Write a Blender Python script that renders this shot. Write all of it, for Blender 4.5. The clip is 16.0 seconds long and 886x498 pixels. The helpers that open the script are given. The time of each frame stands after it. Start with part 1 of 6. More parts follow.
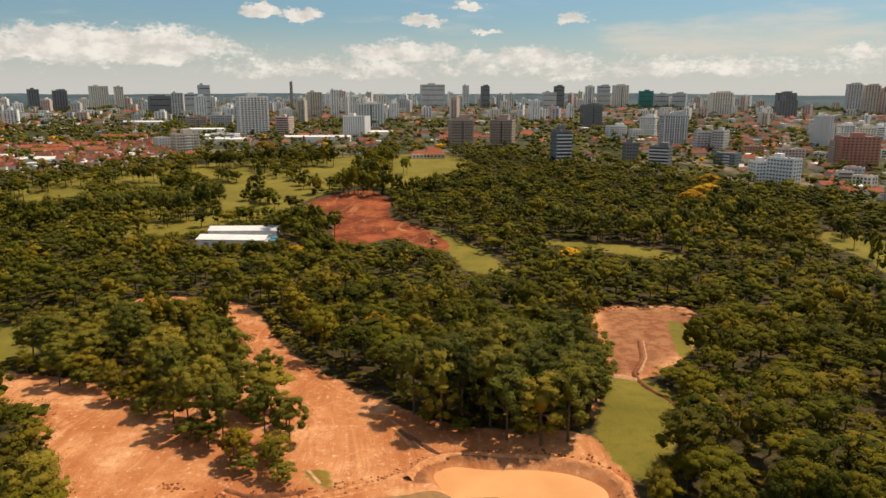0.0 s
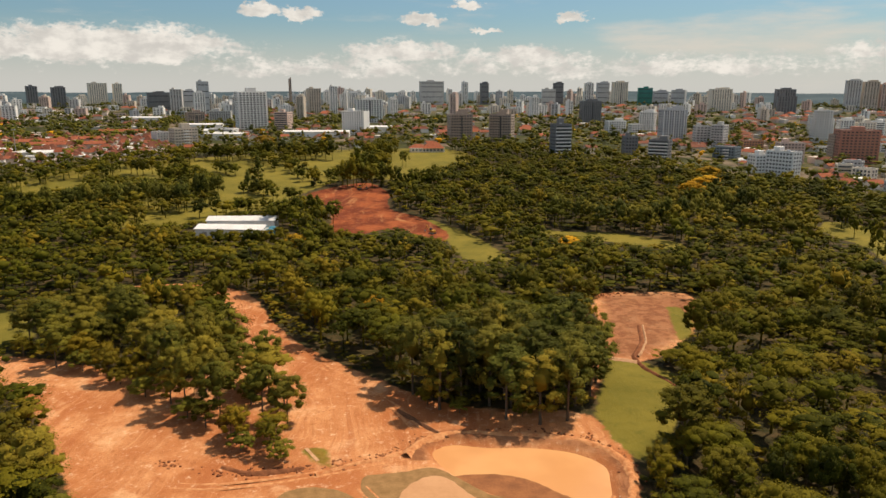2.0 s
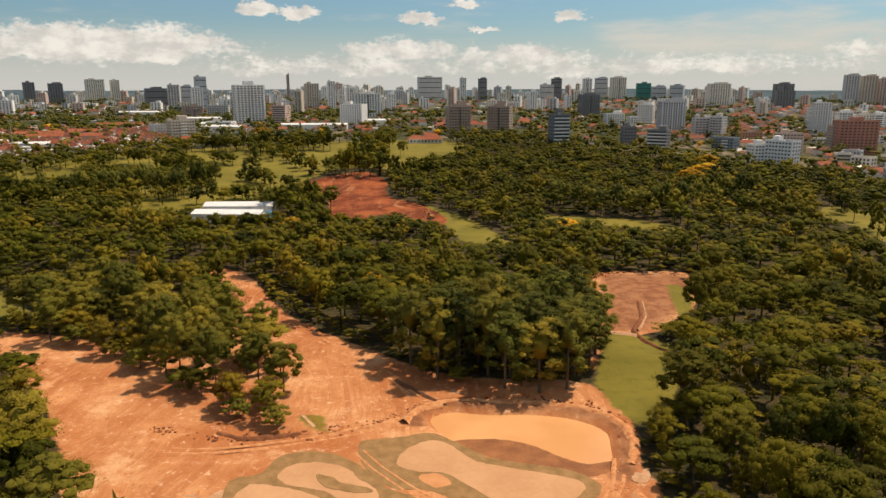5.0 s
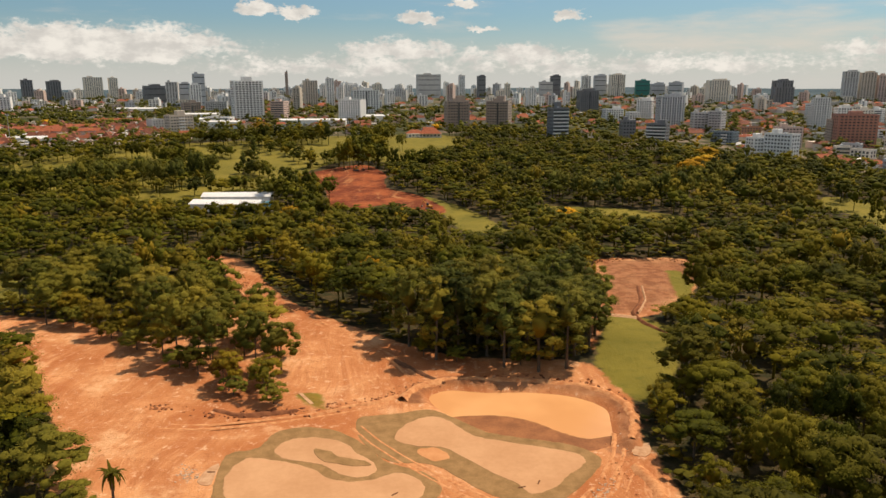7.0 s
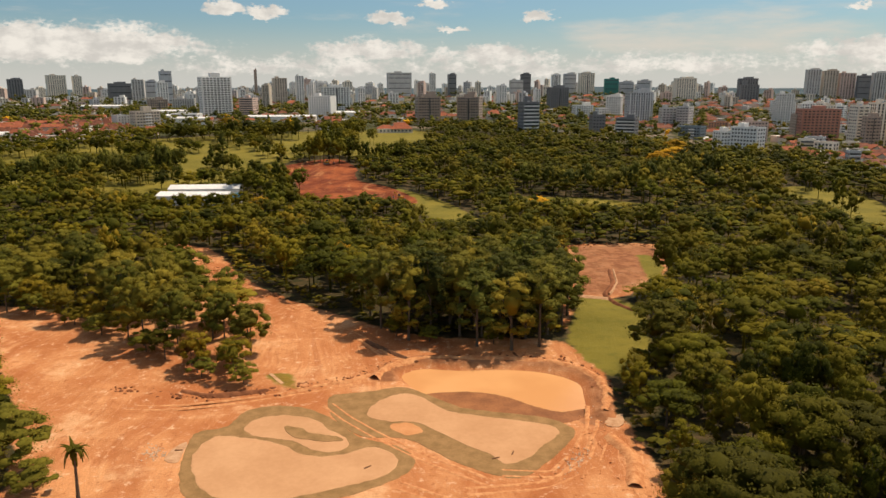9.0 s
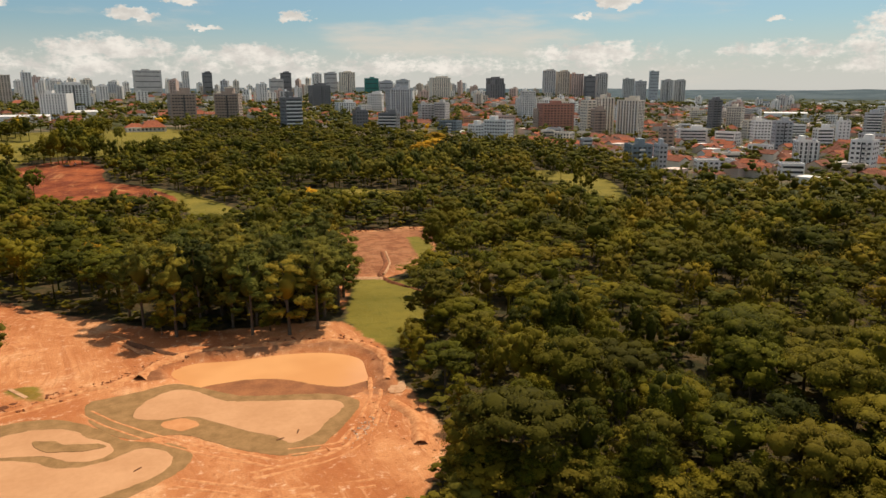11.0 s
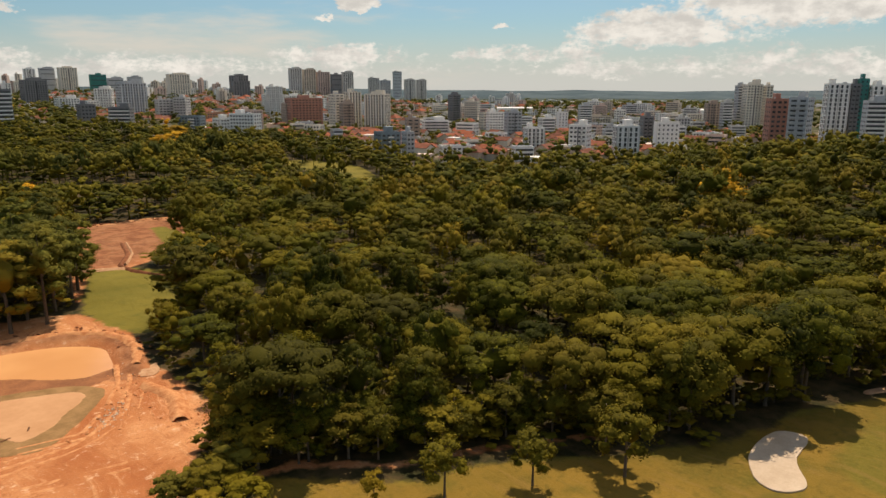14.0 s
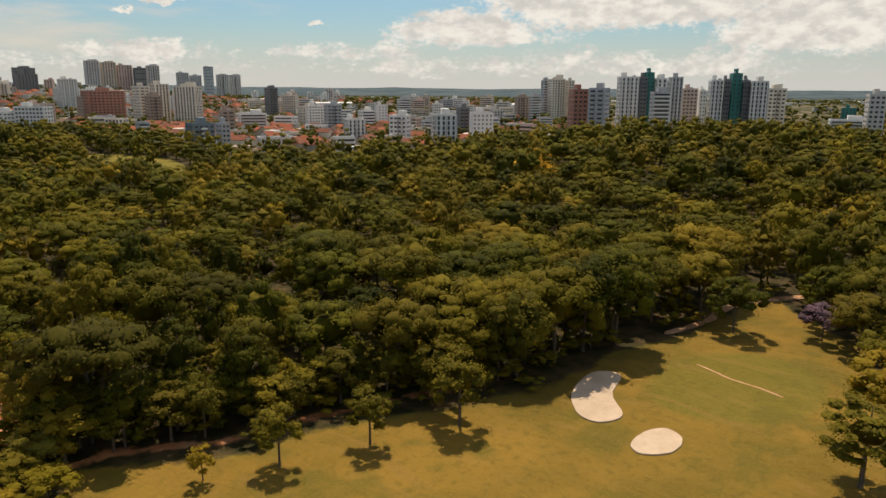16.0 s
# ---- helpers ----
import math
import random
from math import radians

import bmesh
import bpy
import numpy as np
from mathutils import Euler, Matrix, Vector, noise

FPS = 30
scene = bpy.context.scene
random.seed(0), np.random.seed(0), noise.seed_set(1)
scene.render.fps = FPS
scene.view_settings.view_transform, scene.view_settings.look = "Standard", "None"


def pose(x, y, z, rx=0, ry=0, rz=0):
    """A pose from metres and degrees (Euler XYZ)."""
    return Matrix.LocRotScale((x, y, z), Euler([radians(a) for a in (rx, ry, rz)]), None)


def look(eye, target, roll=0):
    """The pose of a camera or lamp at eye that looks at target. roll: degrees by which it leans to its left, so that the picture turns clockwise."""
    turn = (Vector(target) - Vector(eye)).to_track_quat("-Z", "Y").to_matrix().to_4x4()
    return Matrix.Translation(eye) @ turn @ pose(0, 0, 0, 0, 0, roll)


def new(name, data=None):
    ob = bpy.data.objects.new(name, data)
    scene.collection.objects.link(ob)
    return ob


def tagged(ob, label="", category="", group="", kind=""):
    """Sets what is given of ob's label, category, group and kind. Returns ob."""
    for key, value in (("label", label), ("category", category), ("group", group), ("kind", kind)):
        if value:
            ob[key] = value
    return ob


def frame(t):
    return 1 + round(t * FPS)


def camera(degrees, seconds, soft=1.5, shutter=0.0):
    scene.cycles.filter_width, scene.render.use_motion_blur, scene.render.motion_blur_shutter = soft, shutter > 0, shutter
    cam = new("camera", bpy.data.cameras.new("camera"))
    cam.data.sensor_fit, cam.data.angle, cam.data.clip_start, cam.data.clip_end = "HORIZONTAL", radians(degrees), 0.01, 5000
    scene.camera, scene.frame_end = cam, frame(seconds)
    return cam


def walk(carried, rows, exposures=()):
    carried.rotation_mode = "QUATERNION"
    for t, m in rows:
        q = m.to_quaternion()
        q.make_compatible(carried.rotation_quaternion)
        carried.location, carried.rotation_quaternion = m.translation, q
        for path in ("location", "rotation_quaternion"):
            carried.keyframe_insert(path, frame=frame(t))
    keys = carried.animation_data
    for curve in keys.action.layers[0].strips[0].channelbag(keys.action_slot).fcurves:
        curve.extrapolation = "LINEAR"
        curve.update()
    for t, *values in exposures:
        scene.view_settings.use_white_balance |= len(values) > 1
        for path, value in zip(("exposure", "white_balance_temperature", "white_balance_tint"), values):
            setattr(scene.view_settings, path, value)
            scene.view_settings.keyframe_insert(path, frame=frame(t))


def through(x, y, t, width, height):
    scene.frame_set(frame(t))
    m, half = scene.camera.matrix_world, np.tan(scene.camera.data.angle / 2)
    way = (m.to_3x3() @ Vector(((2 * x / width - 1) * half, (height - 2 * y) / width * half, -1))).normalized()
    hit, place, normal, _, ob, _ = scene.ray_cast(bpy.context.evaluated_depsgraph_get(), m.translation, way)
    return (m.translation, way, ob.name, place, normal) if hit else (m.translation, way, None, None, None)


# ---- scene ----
# Camera: a drone that sinks straight down from 82 m to 41 m and turns to the right.
cam = camera(63.8, 16.0)
ROWS = [
    (0.0, 0.00, 0.00, 82.00, 0.16, -12.57, -0.08),
    (0.5, 0.03, 0.02, 80.72, 0.15, -12.57, -0.07),
    (1.0, 0.06, 0.04, 79.44, 0.11, -12.58, -0.07),
    (1.5, 0.09, 0.06, 78.16, 0.10, -12.62, -0.06),
    (2.0, 0.12, 0.08, 76.88, 0.09, -12.65, -0.06),
    (2.5, 0.15, 0.10, 75.59, 0.08, -12.67, -0.06),
    (3.0, 0.18, 0.12, 74.31, 0.07, -12.69, -0.05),
    (3.5, 0.21, 0.14, 73.03, 0.02, -12.70, -0.03),
    (4.0, 0.24, 0.16, 71.75, 0.00, -12.72, 0.01),
    (6.5, 0.39, 0.26, 65.34, -0.11, -12.75, 0.06),
    (7.0, 0.42, 0.28, 64.06, -0.14, -12.77, 0.09),
    (7.5, 0.45, 0.30, 62.78, -0.22, -12.77, 0.10),
    (8.0, 0.48, 0.32, 61.50, -0.24, -12.76, 0.10),
    (8.5, 0.51, 0.34, 60.22, -0.63, -12.76, 0.10),
    (9.0, 0.54, 0.36, 58.94, -2.43, -12.75, 0.10),
    (9.5, 0.57, 0.38, 57.66, -6.15, -12.74, 0.10),
    (10.0, 0.60, 0.40, 56.38, -10.85, -12.73, 0.10),
    (10.5, 0.63, 0.42, 55.09, -15.60, -12.72, 0.09),
    (11.0, 0.66, 0.44, 53.81, -20.99, -12.68, 0.07),
    (11.5, 0.69, 0.46, 52.53, -25.67, -12.66, 0.04),
    (12.0, 0.72, 0.48, 51.25, -29.24, -12.64, 0.01),
    (12.5, 0.75, 0.50, 49.97, -32.23, -12.62, -0.00),
    (13.0, 0.78, 0.52, 48.69, -34.99, -12.61, -0.02),
    (13.5, 0.81, 0.54, 47.41, -37.91, -12.59, -0.04),
    (14.0, 0.84, 0.56, 46.12, -40.66, -12.58, -0.07),
    (14.5, 0.87, 0.58, 44.84, -43.94, -12.58, -0.11),
    (15.0, 0.90, 0.60, 43.56, -47.01, -12.60, -0.17),
    (15.5, 0.93, 0.62, 42.28, -51.03, -12.63, -0.23),
    (16.0, 0.96, 0.64, 41.00, -54.83, -12.69, -0.30),
]
walk(cam, [(t, pose(x, y, z, 90 + pitch, roll, yaw)) for t, x, y, z, yaw, pitch, roll in ROWS],
     [(0.0, 0.04, 6900, 10), (16.0, 0.04, 6900, 10)])

# ---- world and sun ----
SUN_AZ, SUN_EL = 52.0, 60.0
world = bpy.data.worlds.new("world")
scene.world = world
world.use_nodes = True


class Nodes:
    """Short hand for node trees."""

    def __init__(self, tree):
        self.tree = tree
        tree.nodes.clear()

    def add(self, kind, inputs=None, **settings):
        node = self.tree.nodes.new(kind)
        if "operation" in settings:
            node.operation = settings["operation"]
        if "interpolation_type" in settings:
            node.interpolation_type = settings["interpolation_type"]
        if "data_type" in settings:
            node.data_type = settings["data_type"]
        if "blend_type" in settings:
            node.blend_type = settings["blend_type"]
        if "attribute_name" in settings:
            node.attribute_name = settings["attribute_name"]
        for key, value in (inputs or {}).items():
            self.put(node.inputs[key], value)
        return node

    def put(self, socket, value):
        if isinstance(value, bpy.types.NodeSocket):
            self.tree.links.new(value, socket)
        elif isinstance(value, bpy.types.Node):
            self.tree.links.new(value.outputs[0], socket)
        else:
            socket.default_value = value

    def math(self, op, a, b=0.0, c=0.0, clamp=False):
        node = self.add("ShaderNodeMath", {0: a, 1: b, 2: c}, operation=op)
        node.use_clamp = clamp
        return node.outputs[0]

    def ramp(self, value, low, high, a=0.0, b=1.0):
        node = self.add("ShaderNodeMapRange", {0: value, 1: low, 2: high, 3: a, 4: b}, interpolation_type="SMOOTHSTEP")
        return node.outputs[0]

    def mix(self, factor, a, b, blend="MIX"):
        node = self.add("ShaderNodeMix", data_type="RGBA", blend_type=blend)
        self.put(node.inputs[0], factor)
        for socket, value in ((node.inputs[6], a), (node.inputs[7], b)):
            self.put(socket, (*value, 1.0) if isinstance(value, tuple) and len(value) == 3 else value)
        return node.outputs[2]

    def noise(self, vector, scale, detail=4.0, rough=0.55, out=0):
        node = self.add("ShaderNodeTexNoise", {"Scale": scale, "Detail": detail, "Roughness": rough})
        if vector is not None:
            self.put(node.inputs["Vector"], vector)
        return node.outputs[out]


def build_sky():
    n = Nodes(world.node_tree)
    sky = n.add("ShaderNodeTexSky")
    sky.sky_type, sky.sun_disc = "NISHITA", False
    sky.sun_elevation, sky.sun_rotation = radians(SUN_EL), radians(SUN_AZ)
    sky.altitude, sky.air_density, sky.dust_density, sky.ozone_density = 80.0, 1.0, 1.2, 1.0
    way = n.add("ShaderNodeTexCoord").outputs["Generated"]
    x, y, z = n.add("ShaderNodeSeparateXYZ", {0: way}).outputs
    az = n.math("MULTIPLY", n.math("ARCTAN2", x, y), 57.29578)
    el = n.math("MULTIPLY", n.math("ARCSINE", z), 57.29578)
    flat = n.add("ShaderNodeCombineXYZ", {0: az, 1: n.math("MULTIPLY", el, 1.7), 2: 0.0}).outputs[0]
    stir = n.add("ShaderNodeSeparateColor", {0: n.noise(flat, 0.75, 6.0, 0.62, 1)}).outputs
    az_s = n.math("ADD", az, n.math("MULTIPLY", n.math("SUBTRACT", stir[0], 0.5), 2.7))
    el_s = n.math("ADD", el, n.math("MULTIPLY", n.math("SUBTRACT", stir[1], 0.5), 1.5))
    coarse = n.noise(flat, 0.16, 6.0, 0.58)
    fine = n.noise(flat, 0.6, 6.0, 0.56)
    tuft = n.noise(flat, 2.1, 5.0, 0.6)
    body = n.math("ADD", n.math("MULTIPLY", coarse, 0.45), n.math("ADD", n.math("MULTIPLY", fine, 0.30), n.math("MULTIPLY", tuft, 0.25)))
    # Cumulus banks over the horizon and single fair-weather clouds: azimuth, elevation, half width, half height, strength.
    banks = [
        (10.0, 1.5, 55.0, 1.9, 0.22), (66.0, 1.6, 30.0, 2.2, 0.24), (48.0, 2.6, 9.0, 1.3, 0.26),
        (-24.0, 2.7, 15.0, 2.5, 0.34), (-3.0, 2.7, 6.5, 1.5, 0.31), (6.0, 2.3, 9.0, 1.5, 0.28), (16.0, 2.0, 8.0, 1.2, 0.25), (33.0, 2.4, 9.0, 1.5, 0.26),
        (57.0, 4.0, 10.0, 2.6, 0.30), (70.0, 6.5, 15.0, 5.5, 0.40), (63.0, 10.0, 7.0, 3.5, 0.32), (84.0, 4.0, 14.0, 4.5, 0.34),
        (-13.8, 5.6, 1.9, 0.9, 0.36), (-10.8, 5.4, 2.2, 0.9, 0.36), (-1.6, 5.1, 2.5, 0.85, 0.38), (2.0, 6.2, 1.5, 0.75, 0.38),
        (9.6, 5.2, 1.6, 0.9, 0.38), (3.0, 4.4, 1.8, 0.35, 0.30), (14.5, 7.2, 1.3, 0.5, 0.30), (18.0, 6.9, 2.2, 0.6, 0.28), (26.0, 7.4, 4.0, 0.5, 0.26),
        (34.2, 6.3, 2.3, 1.2, 0.38), (31.6, 5.2, 1.2, 0.5, 0.32), (45.2, 4.7, 0.9, 0.4, 0.34), (79.0, 7.0, 1.2, 0.7, 0.3),
    ]
    lift = 0.0
    for ca, ce, wa, he, power in banks:
        u = n.math("DIVIDE", n.math("SUBTRACT", az_s, ca), wa)
        v = n.math("DIVIDE", n.math("SUBTRACT", el_s, ce), he)
        v = n.math("MAXIMUM", v, n.math("MULTIPLY", v, -1.9))
        far = n.math("ADD", n.math("MULTIPLY", u, u), n.math("MULTIPLY", v, v))
        bump = n.math("MULTIPLY", n.math("SUBTRACT", 1.0, far, clamp=True), power)
        lift = n.math("MAXIMUM", lift, bump) if lift != 0.0 else bump
    # Scattered unseen fair-weather clouds higher up, all round in perspective, added to brighten shade.
    over = n.math("MAXIMUM", z, 0.06)
    plane = n.add("ShaderNodeCombineXYZ", {0: n.math("DIVIDE", x, over), 1: n.math("DIVIDE", y, over), 2: 0.7}).outputs[0]
    high = n.ramp(n.noise(plane, 1.1, 6.0, 0.6), 0.47, 0.57)
    high = n.math("MULTIPLY", high, n.ramp(el, 14.0, 24.0))
    cover = n.math("MAXIMUM", n.ramp(n.math("ADD", body, lift), 0.63, 0.77), high)
    # Thin high streaks and a hazy layer low down.
    streak_at = n.add("ShaderNodeCombineXYZ", {0: n.math("MULTIPLY", az, 0.25), 1: n.math("MULTIPLY", el, 1.4), 2: 3.0}).outputs[0]
    streak = n.noise(streak_at, 0.5, 5.0, 0.6)
    u = n.math("DIVIDE", n.math("SUBTRACT", az, 21.0), 13.0)
    v = n.math("DIVIDE", n.math("SUBTRACT", el, 3.6), 2.0)
    spread = n.math("SUBTRACT", 1.0, n.math("ADD", n.math("MULTIPLY", u, u), n.math("MULTIPLY", v, v)), clamp=True)
    veil = n.math("MULTIPLY", n.ramp(n.math("ADD", streak, n.math("MULTIPLY", spread, 0.35)), 0.52, 0.95), 0.75)
    low = n.ramp(el, 5.5, 0.0, 0.0, 0.85)
    light = n.ramp(n.noise(flat, 0.5, 5.0, 0.6), 0.35, 0.65)
    white = n.mix(light, (7.0, 6.85, 6.6), (9.8, 9.5, 9.0))
    base = n.mix(1.0, sky.outputs[0], (0.70, 0.93, 1.06), "MULTIPLY")
    base = n.mix(low, base, (7.2, 7.2, 7.0))
    base = n.mix(veil, base, (8.0, 7.4, 6.7))
    colour = n.mix(cover, base, white)
    back = n.add("ShaderNodeBackground", {"Color": colour, "Strength": 0.085})
    n.add("ShaderNodeOutputWorld", {"Surface": back})


build_sky()
sun = new("sun", bpy.data.lights.new("sun", "SUN"))
sun.data.energy, sun.data.angle, sun.data.color = 4.4, radians(0.55), (1.0, 0.86, 0.70)
_a, _e = radians(SUN_AZ), radians(SUN_EL)
sun.matrix_world = look((200, 200, 300), Vector((200, 200, 300)) - Vector((math.sin(_a) * math.cos(_e), math.cos(_a) * math.cos(_e), math.sin(_e))))


# ---- materials ----
def material(name, draw):
    mat = bpy.data.materials.new(name)
    mat.use_nodes = True
    n = Nodes(mat.node_tree)
    n.add("ShaderNodeOutputMaterial", {"Surface": draw(n)})
    return mat


def surface(n, colour, rough=0.8, bump=None, strength=0.3, depth=0.1, metal=0.0, spec=0.3):
    node = n.add("ShaderNodeBsdfPrincipled", {"Roughness": rough, "Metallic": metal, "Specular IOR Level": spec})
    n.put(node.inputs["Base Color"], (*colour, 1.0) if isinstance(colour, tuple) and len(colour) == 3 else colour)
    if bump is not None:
        node2 = n.add("ShaderNodeBump", {"Strength": strength, "Distance": depth, "Height": bump})
        n.put(node.inputs["Normal"], node2.outputs[0])
    return node


def place(n):
    """Places in metres, in the world."""
    return n.add("ShaderNodeNewGeometry").outputs["Position"]


def foliage(name, dark, light, warm, through=0.30):
    """Leaves: colour by tree, in soft patches, with fine leafy grain and relief."""
    def draw(n):
        own = n.add("ShaderNodeObjectInfo").outputs["Random"]
        tint = n.add("ShaderNodeAttribute", attribute_name="tint").outputs["Fac"]
        tree = n.math("FRACT", n.math("ADD", own, tint))
        leaf = n.add("ShaderNodeNewGeometry").outputs["Random Per Island"]
        p = place(n)
        patch = n.noise(p, 0.05, 3.0, 0.6)
        grain = n.noise(p, 2.3, 4.0, 0.7)
        mottle = n.noise(p, 0.55, 3.0, 0.6)
        mixed = n.math("ADD", n.math("MULTIPLY", leaf, 0.22), n.math("ADD", n.math("MULTIPLY", mottle, 0.38), n.math("MULTIPLY", grain, 0.40)))
        c = n.mix(n.ramp(mixed, 0.30, 0.66), dark, light)
        age = n.math("ADD", n.math("MULTIPLY", tree, 0.62), n.math("MULTIPLY", patch, 0.5))
        c = n.mix(n.ramp(age, 0.42, 0.86, 0.0, 0.65), c, warm)
        c = n.mix(n.ramp(tree, 0.25, 0.0, 0.0, 0.55), c, tuple(v * 0.8 for v in dark))
        c = n.mix(1.0, c, n.mix(n.math("FRACT", n.math("MULTIPLY", tree, 7.3)), (0.62, 0.66, 0.7), (1.28, 1.22, 1.1)), "MULTIPLY")
        face = surface(n, c, 0.8, grain, 0.35, 0.3, spec=0.1)
        back = n.add("ShaderNodeBsdfTranslucent", {"Color": c})
        return n.add("ShaderNodeMixShader", {0: through, 1: face, 2: back})
    return material(name, draw)


LEAF_DEEP = foliage("leaf_deep", (0.0400, 0.0446, 0.0042), (0.1303, 0.1269, 0.0078), (0.2043, 0.1561, 0.0096))
LEAF_PINE = foliage("leaf_pine", (0.0575, 0.0652, 0.0124), (0.1486, 0.1525, 0.0231), (0.2031, 0.1738, 0.0251))
LEAF_OLIVE = foliage("leaf_olive", (0.0774, 0.0688, 0.0069), (0.1981, 0.1653, 0.0139), (0.2706, 0.1835, 0.0153))
LEAF_GROVE = foliage("leaf_grove", (0.0781, 0.0800, 0.0110), (0.2135, 0.1950, 0.0242), (0.2989, 0.2225, 0.0275))
LEAF_GOLD = foliage("leaf_gold", (0.28, 0.15, 0.008), (0.70, 0.38, 0.018), (0.72, 0.42, 0.03))
LEAF_LILAC = foliage("leaf_lilac", (0.055, 0.045, 0.050), (0.19, 0.12, 0.17), (0.24, 0.15, 0.21))
LEAF_RUST = foliage("leaf_rust", (0.06, 0.04, 0.012), (0.16, 0.09, 0.02), (0.20, 0.10, 0.02))


def bark_draw(n):
    grain = n.noise(place(n), 2.2, 5.0, 0.65)
    return surface(n, n.mix(grain, (0.045, 0.032, 0.022), (0.20, 0.15, 0.10)), 0.9, grain, 0.6, 0.05)


BARK = material("bark", bark_draw)


def ground_draw(n):
    p = place(n)
    def field(name):
        return n.add("ShaderNodeAttribute", attribute_name=name).outputs["Fac"]
    wander = n.math("MULTIPLY", n.math("SUBTRACT", n.noise(p, 0.16, 5.0, 0.6), 0.5), 9.0)
    ripple = n.math("MULTIPLY", n.math("SUBTRACT", n.noise(p, 0.6, 4.0, 0.6), 0.5), 2.4)
    edge = n.math("ADD", wander, ripple)
    big, mid, fine = n.noise(p, 0.035, 4.0, 0.6), n.noise(p, 0.25, 5.0, 0.65), n.noise(p, 2.5, 4.0, 0.6)
    # Forest floor.
    wood = n.mix(n.ramp(mid, 0.35, 0.65), (0.030, 0.030, 0.009), (0.095, 0.062, 0.026))
    # Bare earth: scraped pale streaks, rusty damp ones and wheel ruts that bend with the traffic.
    bend = n.add("ShaderNodeVectorMath", {0: p, 1: n.add("ShaderNodeVectorMath", {0: n.noise(p, 0.022, 2.0, 0.5, 1), 3: 26.0}, operation="SCALE").outputs[0]}, operation="ADD").outputs[0]
    along = n.add("ShaderNodeMapping", {"Vector": bend, "Rotation": (0.0, 0.0, 0.75), "Scale": (1.0, 0.055, 1.0)}).outputs[0]
    across = n.add("ShaderNodeMapping", {"Vector": bend, "Rotation": (0.0, 0.0, -0.55), "Scale": (1.0, 0.05, 1.0)}).outputs[0]
    ruts, ruts2, sweep = n.noise(along, 1.1, 4.0, 0.6), n.noise(across, 0.9, 4.0, 0.6), n.noise(along, 0.16, 4.0, 0.6)
    earth = n.mix(n.ramp(big, 0.38, 0.62), (0.44, 0.150, 0.050), (0.66, 0.30, 0.125))
    earth = n.mix(n.ramp(sweep, 0.48, 0.64, 0.0, 0.7), earth, (0.39, 0.118, 0.038))
    earth = n.mix(n.ramp(n.noise(p, 0.07, 5.0, 0.7), 0.54, 0.68, 0.0, 0.75), earth, (0.74, 0.42, 0.215))
    earth = n.mix(n.ramp(mid, 0.52, 0.72, 0.0, 0.5), earth, (0.40, 0.135, 0.046))
    earth = n.mix(n.ramp(ruts, 0.56, 0.68, 0.0, 0.4), earth, (0.74, 0.40, 0.19))
    earth = n.mix(n.ramp(ruts2, 0.57, 0.68, 0.0, 0.4), earth, (0.38, 0.130, 0.045))
    earth = n.mix(n.ramp(fine, 0.35, 0.7, 0.0, 0.35), earth, (0.42, 0.165, 0.062))
    crust = n.noise(p, 0.45, 8.0, 0.78)
    crumb = n.noise(p, 3.4, 6.0, 0.8)
    earth = n.mix(n.ramp(crust, 0.55, 0.66, 0.0, 0.75), earth, (0.78, 0.50, 0.30))
    earth = n.mix(n.ramp(crust, 0.45, 0.35, 0.0, 0.7), earth, (0.34, 0.105, 0.036))
    earth = n.mix(n.ramp(crumb, 0.58, 0.70, 0.0, 0.6), earth, (0.82, 0.55, 0.35))
    earth = n.mix(n.ramp(crumb, 0.42, 0.30, 0.0, 0.6), earth, (0.28, 0.09, 0.034))
    # Red earth of the upper site.
    red = n.mix(n.ramp(n.noise(p, 0.05, 5.0, 0.65), 0.42, 0.62), (0.15, 0.032, 0.010), (0.33, 0.088, 0.028))
    red = n.mix(n.ramp(n.noise(along, 0.11, 5.0, 0.7), 0.53, 0.68, 0.0, 0.7), red, (0.54, 0.27, 0.115))
    red = n.mix(n.ramp(n.noise(across, 0.16, 5.0, 0.7), 0.52, 0.64, 0.0, 0.7), red, (0.17, 0.040, 0.017))
    red = n.mix(n.ramp(n.noise(p, 0.30, 6.0, 0.75), 0.52, 0.66, 0.0, 0.45), red, (0.44, 0.165, 0.062))
    # Mown grass.
    grass = n.mix(n.ramp(big, 0.3, 0.7), (0.150, 0.128, 0.018), (0.230, 0.180, 0.028))
    grass = n.mix(n.ramp(mid, 0.45, 0.75, 0.0, 0.5), grass, (0.080, 0.088, 0.012))
    grass = n.mix(n.ramp(fine, 0.45, 0.75, 0.0, 0.3), grass, (0.22, 0.175, 0.030))
    dry = n.mix(n.ramp(big, 0.35, 0.65), (0.158, 0.109, 0.016), (0.260, 0.156, 0.025))
    dry = n.mix(n.ramp(field("putting"), -1.0, 1.5, 0.0, 0.8), dry, (0.150, 0.128, 0.018))
    dry = n.mix(n.ramp(n.noise(p, 0.7, 6.0, 0.72), 0.50, 0.64, 0.0, 0.40), dry, (0.095, 0.080, 0.012))
    dry = n.mix(n.ramp(n.noise(along, 0.5, 4.0, 0.6), 0.54, 0.66, 0.0, 0.45), dry, (0.250, 0.150, 0.040))
    dry = n.mix(n.ramp(n.noise(p, 0.11, 4.0, 0.6), 0.50, 0.66, 0.0, 0.6), dry, (0.110, 0.098, 0.014))
    dry = n.mix(n.ramp(fine, 0.45, 0.75, 0.0, 0.25), dry, (0.30, 0.19, 0.034))
    grass = n.mix(n.ramp(field("dry"), -1.0, 1.0), grass, dry)
